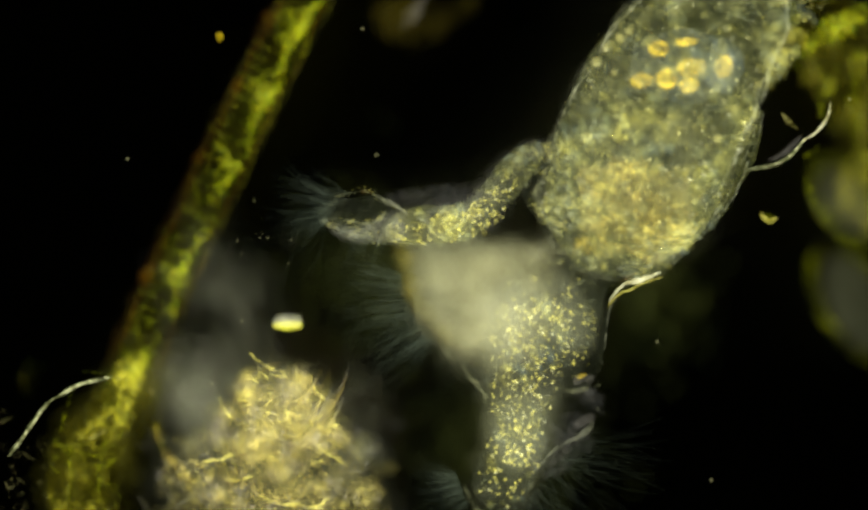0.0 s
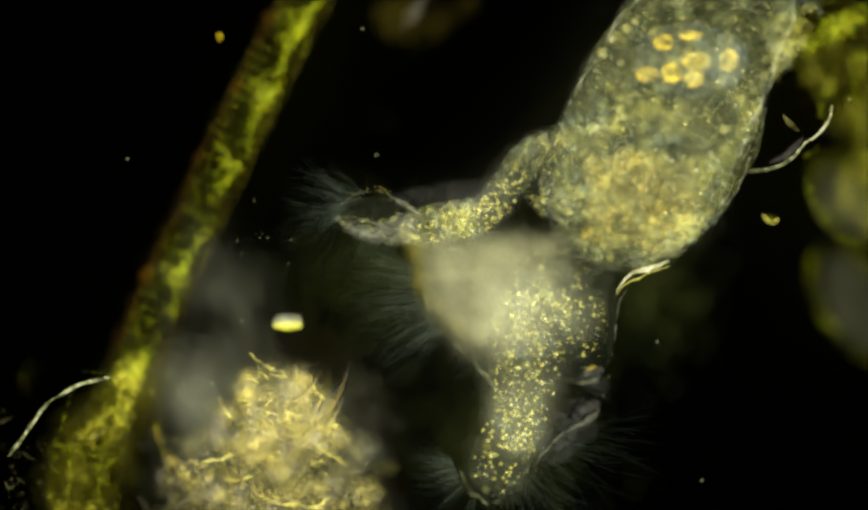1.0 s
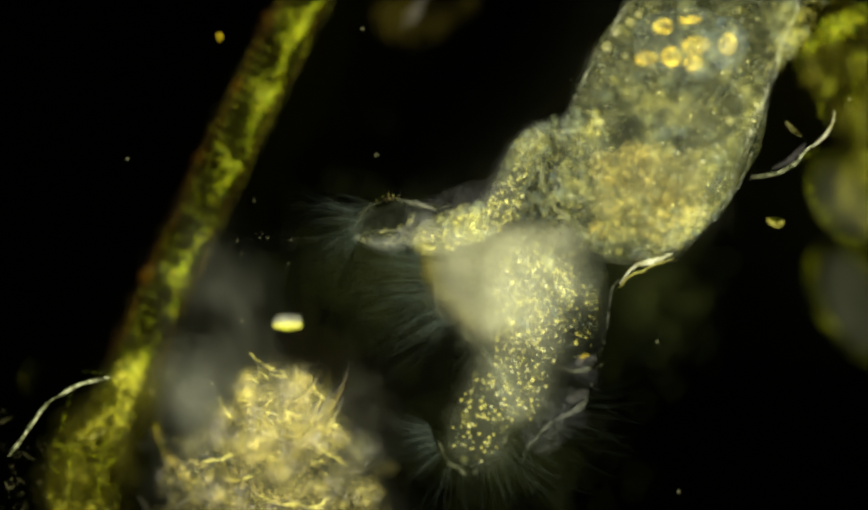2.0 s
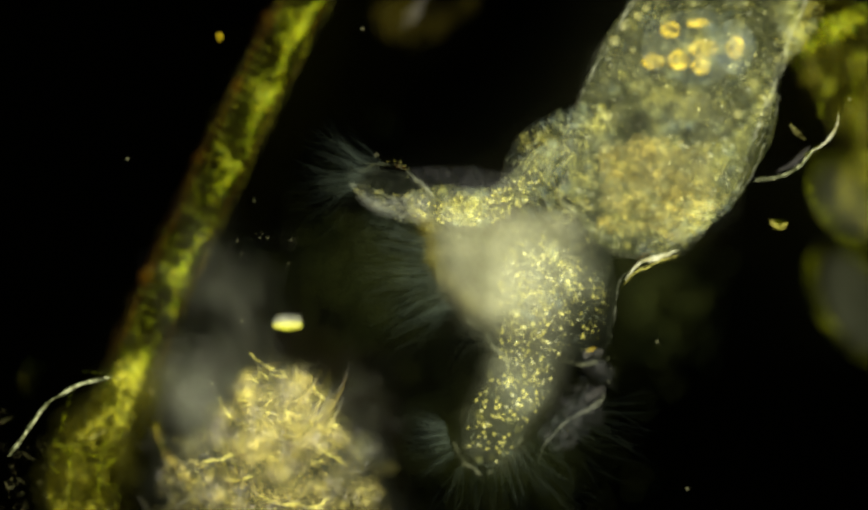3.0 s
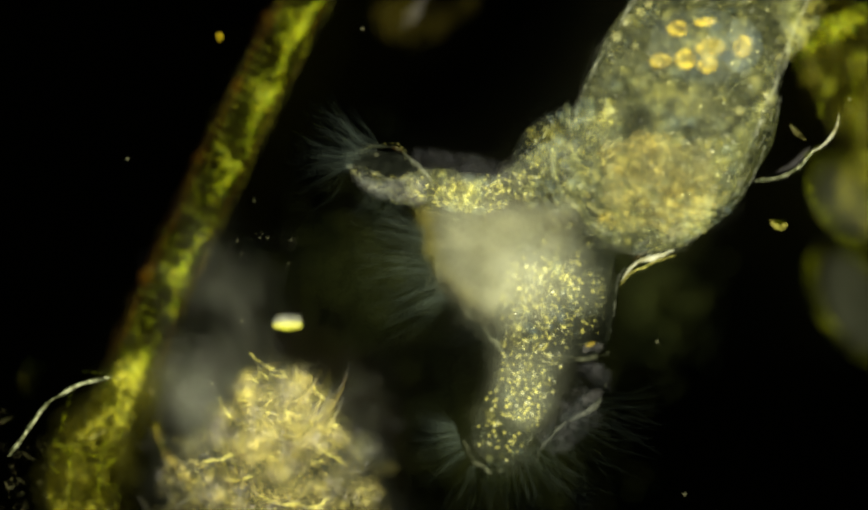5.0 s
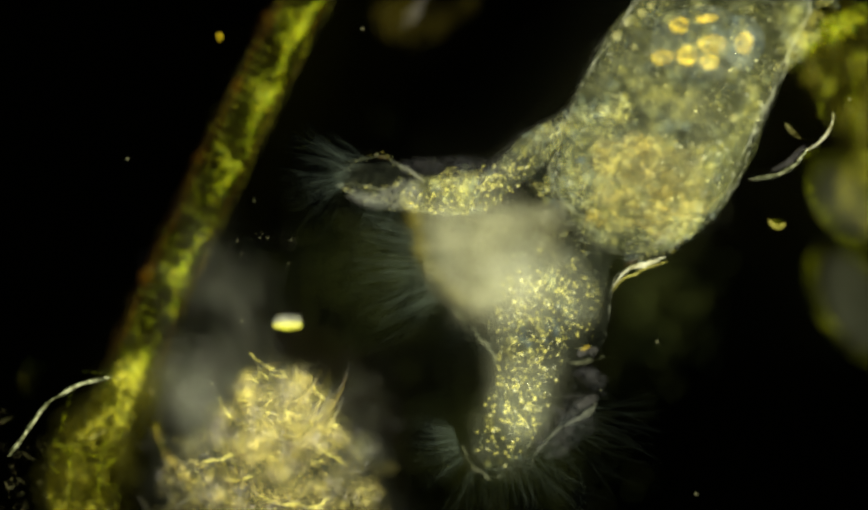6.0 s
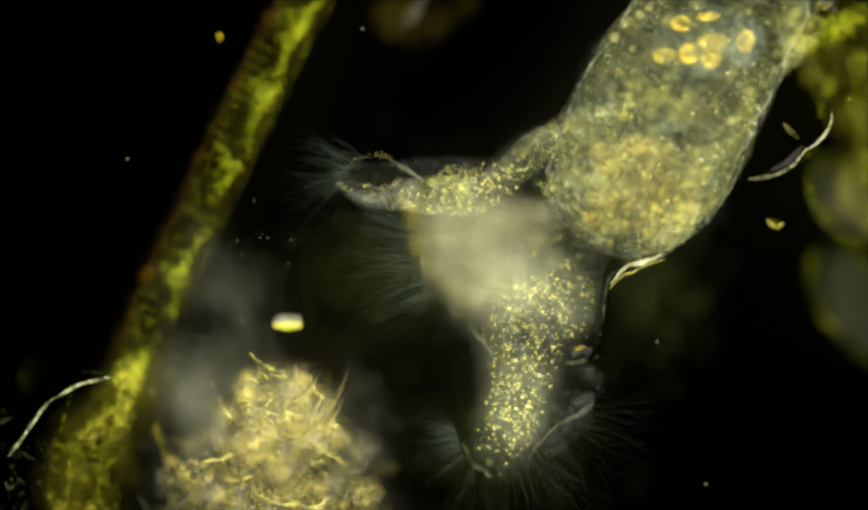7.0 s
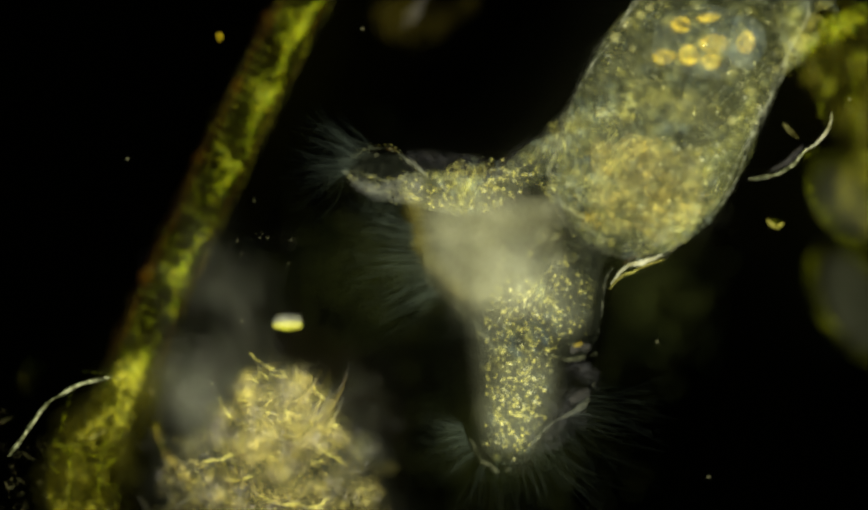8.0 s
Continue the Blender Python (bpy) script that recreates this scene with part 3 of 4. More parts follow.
# ---- far side: algae out of focus ----
def algal_mass():
    rng = random.Random(12)
    t = thing("algal_mass", U(1540, 200, FLOOR), "olive-green blurred mass of algae on the slide", "alga")
    form = [(1455, -40, -130, 50, 50), (1505, 60, -140, 70, 50), (1580, 180, -150, 76, 50), (1606, 320, -150, 85, 50), (1612, 430, -150, 60, 50)]
    part("lobe", loft(form, 40, 24, 0.05, 4, 6), ALGA, t)
    tagged(part("mass_fleck", dust(form, 4400, rng, (2, 9), 0, 1.15, 4, 0.3, streak=3), GREENDUST, t, "olive grain of the algae"), kind="stuff")
    tagged(part("streak_fleck", dust([(1450, 105, -45, 10, 14), (1485, 70, -45, 20, 18), (1530, 36, -45, 22, 18), (1600, 0, -45, 20, 18)], 640, rng, (1.5, 6), 0, 1.1, 5, 0.0, 2, streak=4, level=1), RIBBON, t, "bright yellow-green streaks"), kind="stuff")
    tagged(part("streak_fleck", dust([(1490, 170, -70, 8, 14), (1520, 130, -70, 16, 18), (1580, 95, -70, 16, 18)], 500, rng, (1.5, 6), 0, 1.1, 5, 0.0, 2, streak=4, level=1), CELLDUST, t), kind="stuff")
    for pts, r in (([(1470, 78, -30), (1487, 55, -30), (1505, 28, -30)], 10), ([(1440, 92, -50), (1475, 80, -50), (1530, 30, -50), (1590, 5, -50)], 8), ([(1440, 0, -50), (1436, 60, -50), (1442, 130, -50)], 9), ([(1478, 120, -40), (1486, 170, -40), (1482, 215, -40)], 6), ([(1452, 285, -40), (1468, 275, -40), (1478, 262, -40)], 4), ([(1455, 320, -60), (1475, 370, -60), (1510, 420, -60), (1560, 450, -60)], 7), ([(1550, 90, -60), (1545, 200, -70), (1560, 300, -70)], 14)):
        part("strand", loft([(*p, r, r) for p in pts], 24, 10, 0.02, 8, int(r * 7)), GREEN, t)
    return t


algal_mass()
for c, r, a in (((1530, 365, -180), (48, 95, 45), 30), ((1548, 552, -165), (66, 128, 50), 35)):
    cell = thing("oval_cell", U(c[0], c[1], FLOOR), "pale oval cell, blurred, with an olive rim", "cell", "oval cells")
    part("wall", blob(c, r, a, 0.02, 3, 4), ALGA, cell, "thin olive wall")
    part("contents", blob((c[0], c[1], c[2] - 5), (r[0] * 0.75, r[1] * 0.8, r[2] * 0.7), a, 0.05, 4, 4), GHOST, cell, "pale grey contents")
    m = Matrix.Rotation(radians(-a), 2)
    ring = [m @ Vector((r[0] * 0.92 * math.cos(q), r[1] * 0.92 * math.sin(q))) for q in [0.6 * k for k in range(12)]]
    part("rim", loft([(c[0] + v.x, c[1] + v.y, c[2] + 30, 9, 8) for v in ring], 60, 8, 0.01, 4, 1, False), GREEN, cell, "olive rim of the cell")

blur = thing("brown_flake", U(745, 10, FLOOR), "dim brown flake with a pale streak, far out of focus", "flake")
tagged(part("flake", dust([(680, 10, -150, 26, 20), (740, 40, -150, 42, 24), (790, 20, -150, 34, 22), (860, -10, -150, 22, 20)], 1200, random.Random(41), (2, 7), 0, 1.1, 4, 0, 2), BROWNHALO, blur), kind="stuff")
part("streak", loft([(728, 52, -75, 6, 6), (744, 32, -75, 11, 8), (758, 12, -75, 8, 8), (775, -12, -75, 6, 6)], 24, 10, 0.02, 8, 3), PALEHALO, blur, "pale violet streak")


def bristle():
    t = thing("curved_bristle", U(1440, 250, FLOOR), "bright white curved bristle in two scallops", "bristle")
    part("lower_arc", strand([(1350, 306, -30), (1395, 299, -20), (1427, 282, -6), (1441, 267, -2), (1454, 251, 0)], 2.7, 30, 8, 0.3), THREAD, t)
    part("upper_arc", strand([(1451, 254, 0), (1470, 243, 0), (1486, 226, 0), (1497, 206, 0), (1500, 185, 0)], 2.6, 30, 8, 0.3), FOLD, t)
    # extra violet strand that imitates the colour fringe of the bright arc
    part("inner_glow", strand([(1385, 292, -20), (1418, 276, -16), (1436, 258, -14), (1448, 244, -12)], 7, 24, 8, 0.2), PALEHALO, t, "faint violet glow inside the bend, added as a strand")
    part("rod", strand([(1412, 205, 0), (1425, 220, 0), (1440, 232, 0)], 5, 14, 8), VESICLE, t)
    return t


BRISTLE = bristle()
DRIFTER = tagged(part("green_particle", blob((1390, 390, -24), (15, 9, 8), -25, 0.02, 9, 3), GREEN, None, "small yellow-green particle drifting in the water", U(1390, 390, -30)), category="particle")
part("bright_edge", loft([(1374, 384, -12, 2, 3), (1380, 395, -10, 4, 4), (1392, 400, -10, 5, 4), (1404, 394, -12, 2, 3)], 24, 8, 0.006, 12, 2), FIBRE, DRIFTER, "bright yellow lower edge")


# ---- the rotifer ----
TRUNK = [(1335, -110, -15, 120, 44), (1310, -40, -15, 125, 46), (1288, 35, -15, 132, 48), (1243, 110, -15, 146, 50), (1206, 178, -15, 155, 52), (1172, 246, -15, 158, 54), (1148, 318, -15, 155, 54), (1138, 395, -15, 148, 52), (1146, 506, -15, 134, 44)]
WALL = [(1335, -110, -15, 124, 48), (1310, -40, -15, 128, 50), (1288, 35, -15, 136, 52), (1243, 110, -15, 150, 55), (1207, 182, -15, 160, 57), (1172, 248, -15, 163, 58), (1145, 322, -15, 162, 58), (1130, 402, -15, 156, 54), (1138, 514, -15, 140, 46)]
ARM = [(982, 258, -10, 20, 24), (926, 312, -10, 30, 34), (880, 370, -10, 34, 36), (830, 403, -10, 33, 36), (760, 408, -10, 34, 34), (690, 414, -10, 24, 24)]
LEG = [(990, 535, -10, 54, 30), (962, 590, -10, 74, 42), (946, 645, -10, 72, 44), (942, 705, -10, 60, 42), (938, 770, -10, 46, 38), (928, 850, -10, 36, 30)]
FOOT = [(954, 715, -10, 36, 34), (944, 765, -10, 44, 40), (930, 815, -10, 48, 42), (912, 862, -10, 47, 40), (890, 930, -10, 42, 36)]


def hairs(fan, count, rng, length, radius=0.6, up=(-30, 30), spread=9):
    """Fine tapering hairs: fan gives, for u from 0 to 1, a root on the grid and a direction in degrees."""
    shapes = []
    for _ in range(count):
        x, y, a = fan(rng.random())
        a = radians(a + rng.gauss(0, spread))
        n, b = length * rng.uniform(0.3, 1.15), rng.uniform(-0.45, 0.45)
        z = rng.uniform(*up)
        c, s = math.cos(a), -math.sin(a)
        pts = [(x, y, z), (x + c * n / 2 - s * b * n * 0.3, y + s * n / 2 + c * b * n * 0.3, z), (x + c * n, y + s * n, z + rng.uniform(-20, 20))]
        shapes.append(loft([(*p, r, r) for p, r in zip(pts, (radius, radius * 0.8, radius * 0.2))], 6, 3, round_ends=False))
    return shapes


def granules(parent, form, count, rng, size, outer=1.0):
    """Round golden grains inside a form, each a piece of its own."""
    pieces("granule", bead((0, 0, 0), 1, 2, rng=random.Random(2)), GRAIN, parent, [(p, (size[0] + (size[1] - size[0]) * rng.random() ** 1.4) * GRID) for p in scatter([(x, y, -3, w, 11) for x, y, z, w, h in form], count, rng, 0, outer)], rng)


def funnel_cloud(parent):
    """The glowing haze of beating cilia: a funnel with a straight upper rim that narrows downwards."""
    rng = random.Random(21)
    shapes, edge = [], []
    while len(shapes) < 3100:
        v = rng.random()
        left, right = 738 + 26 * v + 66 * max(0, v - 0.45) ** 1.5 * 2.4, 1010 - 40 * v
        x, y = rng.uniform(left, right), 446 + 194 * v
        p = U(x + rng.gauss(0, 8), y + rng.gauss(0, 8 + 12 * v), rng.uniform(90, 200))
        thick = 0.85 - 0.45 * ((x - 850) / (108 if x < 850 else 165)) ** 2 - 0.55 * max(0, v - 0.45)
        if rng.random() < thick + 0.4 * noise.noise(p * 4):
            shapes.append(bead(p, rng.uniform(2, 6) * GRID, 1, 0.5, 0.1, rng))
    cone = tagged(part("ciliary_cloud", merge(shapes), CLOUD, parent, "pale glowing haze of beating cilia in the mouth"), kind="stuff")
    for _ in range(260):
        v = rng.random()
        edge.append(bead(U(730 + 26 * v + 66 * max(0, v - 0.45) ** 1.5 * 2.4 + rng.gauss(0, 7), 448 + 170 * v, rng.uniform(60, 130)), rng.uniform(2, 5) * GRID, 1, 0.6, 0.1, rng))
    tagged(part("funnel_edge", merge(edge), FUNNEL, cone, "olive-brown edge of the funnel"), kind="stuff")
    return cone


def rotifer():
    rng = random.Random(20)
    t = thing("rotifer", U(1170, 300, FLOOR), "translucent grey-yellow rotifer with granular body and ciliated lobes", "rotifer")
    trunk = part("trunk", loft(TRUNK, 80, 60, 0.035, 6, 3), CYTO, t)
    skin = part("cuticle", loft(WALL, 80, 60, 0.025, 5, 8), SKIN, t, "thin clear outer skin")
    gut = part("gut", blob((1145, 380, -10), (115, 80, 34), -40, 0.08, 6, 5), GUT, t, "ochre mass of food in the stomach")
    tagged(part("body_fleck", dust(TRUNK, 9000, rng, (0.9, 3.4), 0.0, 1.0, 6, 0.1, bare=(1235, 120, 10, 90), thin=(1070, 285, 80, 0.8)), BODYDUST, trunk, "fine grey-yellow grain of the tissue"), kind="stuff")
    tagged(part("body_lump", dust(TRUNK, 5200, rng, (3.5, 12), 0.0, 0.97, 5, 0.12, 2, top=-22, level=1, bare=(1235, 120, 0, 70), thin=(1070, 285, 80, 0.8)), SOFTDUST, trunk, "soft grey and yellow lumps in the tissue"), kind="stuff")
    shoulder = [(1112, 206, -14, 30, 20), (1082, 262, -14, 68, 40), (1040, 314, -14, 88, 48), (1006, 360, -14, 80, 44), (978, 406, -14, 50, 30)]
    tagged(part("halo_glow", deep(TRUNK[3:], 1700, rng, -150, wide=0.95), HALO, trunk), kind="stuff")
    hump = part("shoulder", loft(shoulder, 40, 30, 0.03, 6, 7), VEIL, t, "granular shoulder at the base of the side lobe", U(1010, 280))
    tagged(part("shoulder_fleck", dust(shoulder, 3800, rng, (0.9, 3.4), 0, 1, 6, 0.0), BODYDUST, hump), kind="stuff")
    tagged(part("shoulder_lump", dust(shoulder, 800, rng, (3.5, 11), 0, 1, 5, 0.0, 2, level=1, top=-6), SOFTDUST, hump), kind="stuff")
    tagged(part("gut_fleck", dust([(1115, 290, -10, 60, 30), (1125, 350, -10, 105, 38), (1150, 400, -10, 115, 38), (1165, 455, -10, 90, 30)], 2600, rng, (1.5, 7), 0, 1.15, 5, 0.05, 2, level=1), GUTDUST, gut, "ochre food grains"), kind="stuff")
    tagged(part("bright_grain", merge([bead(p, (1.0 + 2.6 * rng.random() ** 3) * GRID, 1, 0.8, 0.15, rng) for p in scatter(TRUNK, 170, rng, 0.0, 1.0)]), GLINT, trunk), kind="stuff")
    tagged(part("rim_bead", merge([bead(p, (1.0 + 5 * rng.random() ** 3) * GRID, 1, 0.8, 0.15, rng) for p in scatter([(x, y, -8, w, 16) for x, y, z, w, h in WALL], 520, rng, 0.93, 1.0)]), RIM, skin), kind="stuff")
    stalk = [(1465, -60, -30, 45, 36), (1440, 0, -30, 52, 40), (1418, 60, -30, 44, 38), (1396, 120, -30, 28, 30), (1380, 170, -30, 14, 20)]
    tagged(part("stalk_fleck", dust(stalk, 2000, rng, (0.9, 3.6), 0, 1, 6, 0.1), BODYDUST, skin), kind="stuff")
    tagged(part("stalk_lump", dust(stalk, 900, rng, (3.5, 12), 0, 1, 5, 0.08, 2, level=1, top=-14), SOFTDUST, skin), kind="stuff")
    edge = spline(WALL, 60)
    for side, a, b in ((1, 8, 50), (-1, 8, 40), (1, 12, 38), (-1, 14, 50)):
        pts = []
        for i in range(a, b, 5):
            d = edge[i + 1][:2] - edge[i - 1][:2]
            d = d / np.linalg.norm(d)
            w = edge[i][3] * 0.985 - rng.uniform(0, 9)
            pts.append((edge[i][0] - d[1] * w * side, edge[i][1] + d[0] * w * side, rng.uniform(-20, 5)))
        part("fold", loft([(*p, rng.uniform(2, 4.5) * (1 if side < 0 else 0.6), 3) for p in pts], 80, 6, 0.02, 9, a), RIM, skin, "fine bright fold along the skin")
    side = [(1372, 190, -14, 12, 24), (1345, 240, -14, 26, 34), (1312, 300, -14, 36, 38), (1276, 360, -14, 38, 36), (1236, 418, -14, 30, 30), (1190, 468, -14, 14, 20)]
    flank = part("flank", loft(side, 50, 24, 0.02, 6, 11), CYTO, t, "swelling flank of the trunk", U(1290, 330))
    tagged(part("flank_fleck", dust(side, 800, rng, (0.9, 3.2), 0, 1, 6, 0.05), BODYDUST, flank), kind="stuff")
    tagged(part("flank_lump", dust(side, 190, rng, (3.5, 10), 0, 1, 5, 0.05, 2, level=1, top=-8), SOFTDUST, flank), kind="stuff")
    for off, w in ((0, 1.7), (-10, 1.1)):
        part("flank_fold", loft([(x + h * 0.85 + off, y + h * 0.45, 0, w * rng.uniform(0.6, 1.3), 2.4) for x, y, z, h, _ in side], 80, 6, 0.016, 9, int(w * 9)), RIM, flank, "fine bright fold along the flank")
    vac = part("food_vacuole", blob((1235, 120, 15), (100, 62, 22), 0, 0.04, 5, 4), BLUE, t, "bluish-grey bladder holding golden food drops", U(1240, 120))
    part("bladder", blob((1305, 122, 22), (36, 48, 12), 0, 0.05, 6, 4), BLADDER, vac, "clear blue-grey bladder")
    for x, y, rx, ry in ((1190, 88, 18, 14), (1240, 76, 22, 5), (1250, 122, 26, 17), (1308, 120, 16, 21), (1160, 145, 22, 12), (1205, 142, 20, 18), (1245, 153, 19, 13)):
        # ring thickens below, so the drop's crescent highlight is built into its shape
        ring = [(x + rx * 0.8 * math.cos(q), y + ry * 0.8 * math.sin(q), 30, 2.2 + 2.6 * max(0, math.sin(q - 0.5)), 5) for q in [0.6 * k for k in range(11)]]
        part("food_drop", merge([blob((x, y, 28), (rx, ry, 9), rng.uniform(-10, 10), 0.012, 14, 3, x), loft(ring, 50, 8, 0.008, 16, x, False)]), GOLD, vac)
    for x, y, q in ((1078, 112, 9), (1094, 87, 6), (1121, 69, 7), (1136, 56, 6), (1059, 247, 9), (1296, 251, 7), (1328, 196, 6), (1371, 152, 6), (1108, 132, 5), (1222, 306, 5)):
        ring = [(x + q * 0.8 * math.cos(u), y + q * 0.8 * math.sin(u), 30, 1.2 + 1.4 * max(0, math.sin(u)), 3) for u in [0.6 * k for k in range(11)]]
        part("vesicle", merge([blob((x, y, 28), (q, q, 5), 0, 0.004, 9, 2, x), loft(ring, 40, 6, 0, 1, 0, False)]), VESICLE, trunk, "small clear golden vesicle")
    spot = part("bright_spot", blob((1004, 402, 6), (16, 5, 5), -28, 0.016, 14, 3), VESICLE, trunk, "bright yellow spot at the neck", U(1004, 402, 6))
    # head: funnel cloud, veils, lobes
    cone = funnel_cloud(t)
    part("funnel_rim", loft([(742, 540, 40, 3, 4), (764, 594, 36, 4, 5), (812, 644, 30, 4, 5), (866, 692, 20, 3, 4), (890, 760, 10, 2, 3)], 60, 8, 0.03, 8, 5), SOFTRIM, cone, "thin olive rim of the mouth")
    head = part("head_veil", loft([(1076, 470, -20, 40, 40), (1050, 520, -20, 56, 50), (1010, 570, -20, 70, 50), (960, 600, -20, 60, 50)], 40, 30, 0.05, 4, 4), VEIL, t)
    tagged(part("head_fleck", dust([(1090, 460, -20, 50, 40), (1040, 510, -20, 70, 50), (970, 560, -20, 100, 50), (900, 570, -20, 80, 50)], 900, rng, (1, 4), 0, 1.1, 6, 0.3, streak=2), BODYDUST, head), kind="stuff")
    throat = part("throat_fold", loft([(1100, 548, 0, 0.7, 2), (1112, 528, 0, 1.6, 3), (1130, 513, 2, 3, 4), (1156, 506, 4, 5, 5), (1178, 500, 4, 3, 4), (1196, 493, 2, 1, 2)], 60, 10, 0.012, 12, 3), FOLD, t, "bright glossy fold at the neck")
    part("amber_crease", loft([(1120, 512, 6, 1, 2), (1136, 499, 8, 3, 3), (1152, 494, 8, 1.2, 2)], 24, 8, 0.006, 12, 2), RUST, throat, "small amber crease above the fold")
    part("under_fold", loft([(1098, 556, -8, 1, 2), (1118, 530, -8, 1.6, 3), (1156, 514, -8, 1.8, 3), (1200, 498, -8, 1.2, 2)], 50, 8, 0.014, 9, 6), FIBRE, throat, "thin yellow second line under the fold")
    collar = [(1120, 496, -14, 12, 18), (1150, 478, -14, 26, 26), (1190, 460, -14, 30, 28), (1230, 436, -14, 24, 24), (1262, 404, -14, 10, 14)]
    tagged(part("collar_fleck", dust(collar, 520, rng, (0.9, 3.2), 0, 1.05, 6, 0.0), BODYDUST, throat, "pale granular collar above the fold"), kind="stuff")
    tagged(part("collar_lump", dust(collar, 150, rng, (3, 9), 0, 1, 5, 0.0, 2, level=1, top=-6), SOFTDUST, throat), kind="stuff")
    # the collar's violet sheen is coloured in with extra flecks
    tagged(part("collar_sheen", dust([(x - 4, y + 4, -24, w * 0.7, 10) for x, y, z, w, h in collar], 420, rng, (1.5, 4), 0, 1, 6, 0.0), VIOLET, throat), kind="stuff")
    # the bag beside the lower lobe
    flap = part("side_membrane", loft([(1075, 500, -20, 30, 40), (1052, 560, -20, 46, 50), (1045, 630, -20, 46, 50), (1040, 705, -20, 40, 40)], 30, 20, 0.02, 5, 6), VEIL, t, "thin clear bag beside the lower lobe", U(1095, 600))
    for pts, r, m in (([(1112, 540, 0), (1098, 566, 0), (1092, 612, 0), (1084, 660, -8), (1080, 698, -14)], 1.3, RIM), ([(1000, 700, -10), (1030, 708, -10), (1062, 704, -10), (1082, 694, -10)], 3.2, SOFTRIM), ([(1036, 690, -12), (1056, 684, -12), (1074, 690, -12)], 5, PALEHALO)):
        part("membrane_rim", loft([(*p, r * 1.4, r) for p in pts], 60, 8, 0.012, 9, int(r * 9)), m, flap)
    part("amber_spot", blob((1050, 680, -8), (9, 5, 5), 10, 0.01, 12, 3), AMBER, flap, "dim amber spot in the bag")
    tagged(part("bag_fleck", dust([(1070, 540, -20, 26, 30), (1050, 600, -20, 40, 40), (1040, 690, -20, 42, 34)], 420, rng, (0.9, 2.6), 0, 1, 8, 0.15), BODYDUST, flap), kind="stuff")
    granules(flap, [(1000, 530, -8, 24, 20), (1030, 560, -8, 40, 26), (1046, 610, -8, 34, 26), (1040, 670, -8, 30, 20)], 42, rng, (1.8, 3.4))
    skirt = tagged(part("skirt_membrane", dust([(1062, 700, -50, 26, 24), (1048, 750, -50, 42, 26), (1012, 800, -50, 40, 26), (965, 860, -50, 24, 20)], 1500, rng, (1.2, 4.5), 0, 1.15, 6, 0.0, 2), VIOLET, t, "faint bluish skirt under the bag", U(1040, 780)), kind="stuff")
    part("skirt_rim", loft([(1080, 735, -14, 3, 3), (1066, 772, -12, 4.5, 4), (1030, 796, -12, 3, 3), (1000, 818, -12, 2, 3), (972, 850, -14, 2, 3), (950, 885, -20, 1.2, 2)], 60, 8, 0.016, 9, 4), RIM, skirt)
    # pale blob added in place of a highlight on the skirt
    part("skirt_glint", blob((1056, 764, -24), (20, 9, 8), 35, 0.02, 9, 3), PALEHALO, skirt, "pale violet glint on the skirt")
    for pts in ([(1085, 470, -20), (1040, 452, -20), (1004, 416, -16), (984, 392, -10)], [(975, 320, 0), (968, 360, 0), (984, 400, 0), (1030, 432, 0), (1075, 466, 0)]):
        part("neck_line", loft([(*p, 3, 2.5) for p in pts], 60, 6, 0.02, 9, len(pts)), SOFTRIM, t)
    # the side lobe, its clear tip and the violet glow along it
    arm = part("side_lobe", loft(ARM, 40, 24, 0.025, 6, 9), CYTO, t, "granular side lobe of the ciliated crown", U(925, 310))
    tagged(part("lobe_fleck", dust([(x, y + 4, z, w * 1.1, h) for x, y, z, w, h in ARM], 1100, rng, (1.0, 3.2), gate=0.0), BODYDUST, arm), kind="stuff")
    tagged(part("lobe_lump", dust(ARM, 340, rng, (4, 11), 0, 1.0, 5, 0.1, 2, top=8, level=1), SOFTDUST, arm), kind="stuff")
    # pale flecks added behind the lobe for the glow along it
    tagged(part("halo_glow", deep([(x, y, z, w, h) for x, y, z, w, h in ARM], 1000, rng, -90, (2, 5)), PALEGLOW, arm), kind="stuff")
    granules(arm, [(x, y + 8, z, w * 0.8, h) for x, y, z, w, h in ARM[1:]], 170, rng, (1.5, 3.2))
    # no membrane here: violet flecks imitate the soft glow on the upper edge
    tagged(part("upper_glow", dust([(885, 352, -52, 10, 14), (830, 360, -52, 24, 18), (780, 362, -52, 24, 18), (725, 364, -52, 18, 16), (690, 356, -52, 8, 10)], 950, rng, (1.2, 4), 0, 1.1, 6, -0.15, 2), VIOLET, arm, "faint violet glow along the lobe, set as flecks"), kind="stuff")
    net = [(905, 384, -14, 18, 20), (865, 398, -14, 34, 30), (820, 406, -14, 36, 30), (770, 408, -14, 20, 20)]
    web = tagged(part("lobe_web", dust(net, 620, rng, (0.9, 3.2), 0, 1.05, 6, 0.0), BODYDUST, t, "granular web at the root of the side lobe", U(840, 404)), kind="stuff")
    tagged(part("web_lump", dust(net, 260, rng, (3, 9), 0, 1, 5, 0.0, 2, level=1, top=-6), SOFTDUST, web), kind="stuff")
    granules(web, net, 55, rng, (1.4, 2.8))
    tip = part("lobe_tip", loft([(715, 402, -5, 24, 26), (660, 388, -5, 36, 30), (604, 386, -5, 22, 22), (572, 392, -5, 12, 14)], 30, 20, 0.02, 6, 9), VEIL, t, "clear lobe tip with a dark hollow", U(626, 368))
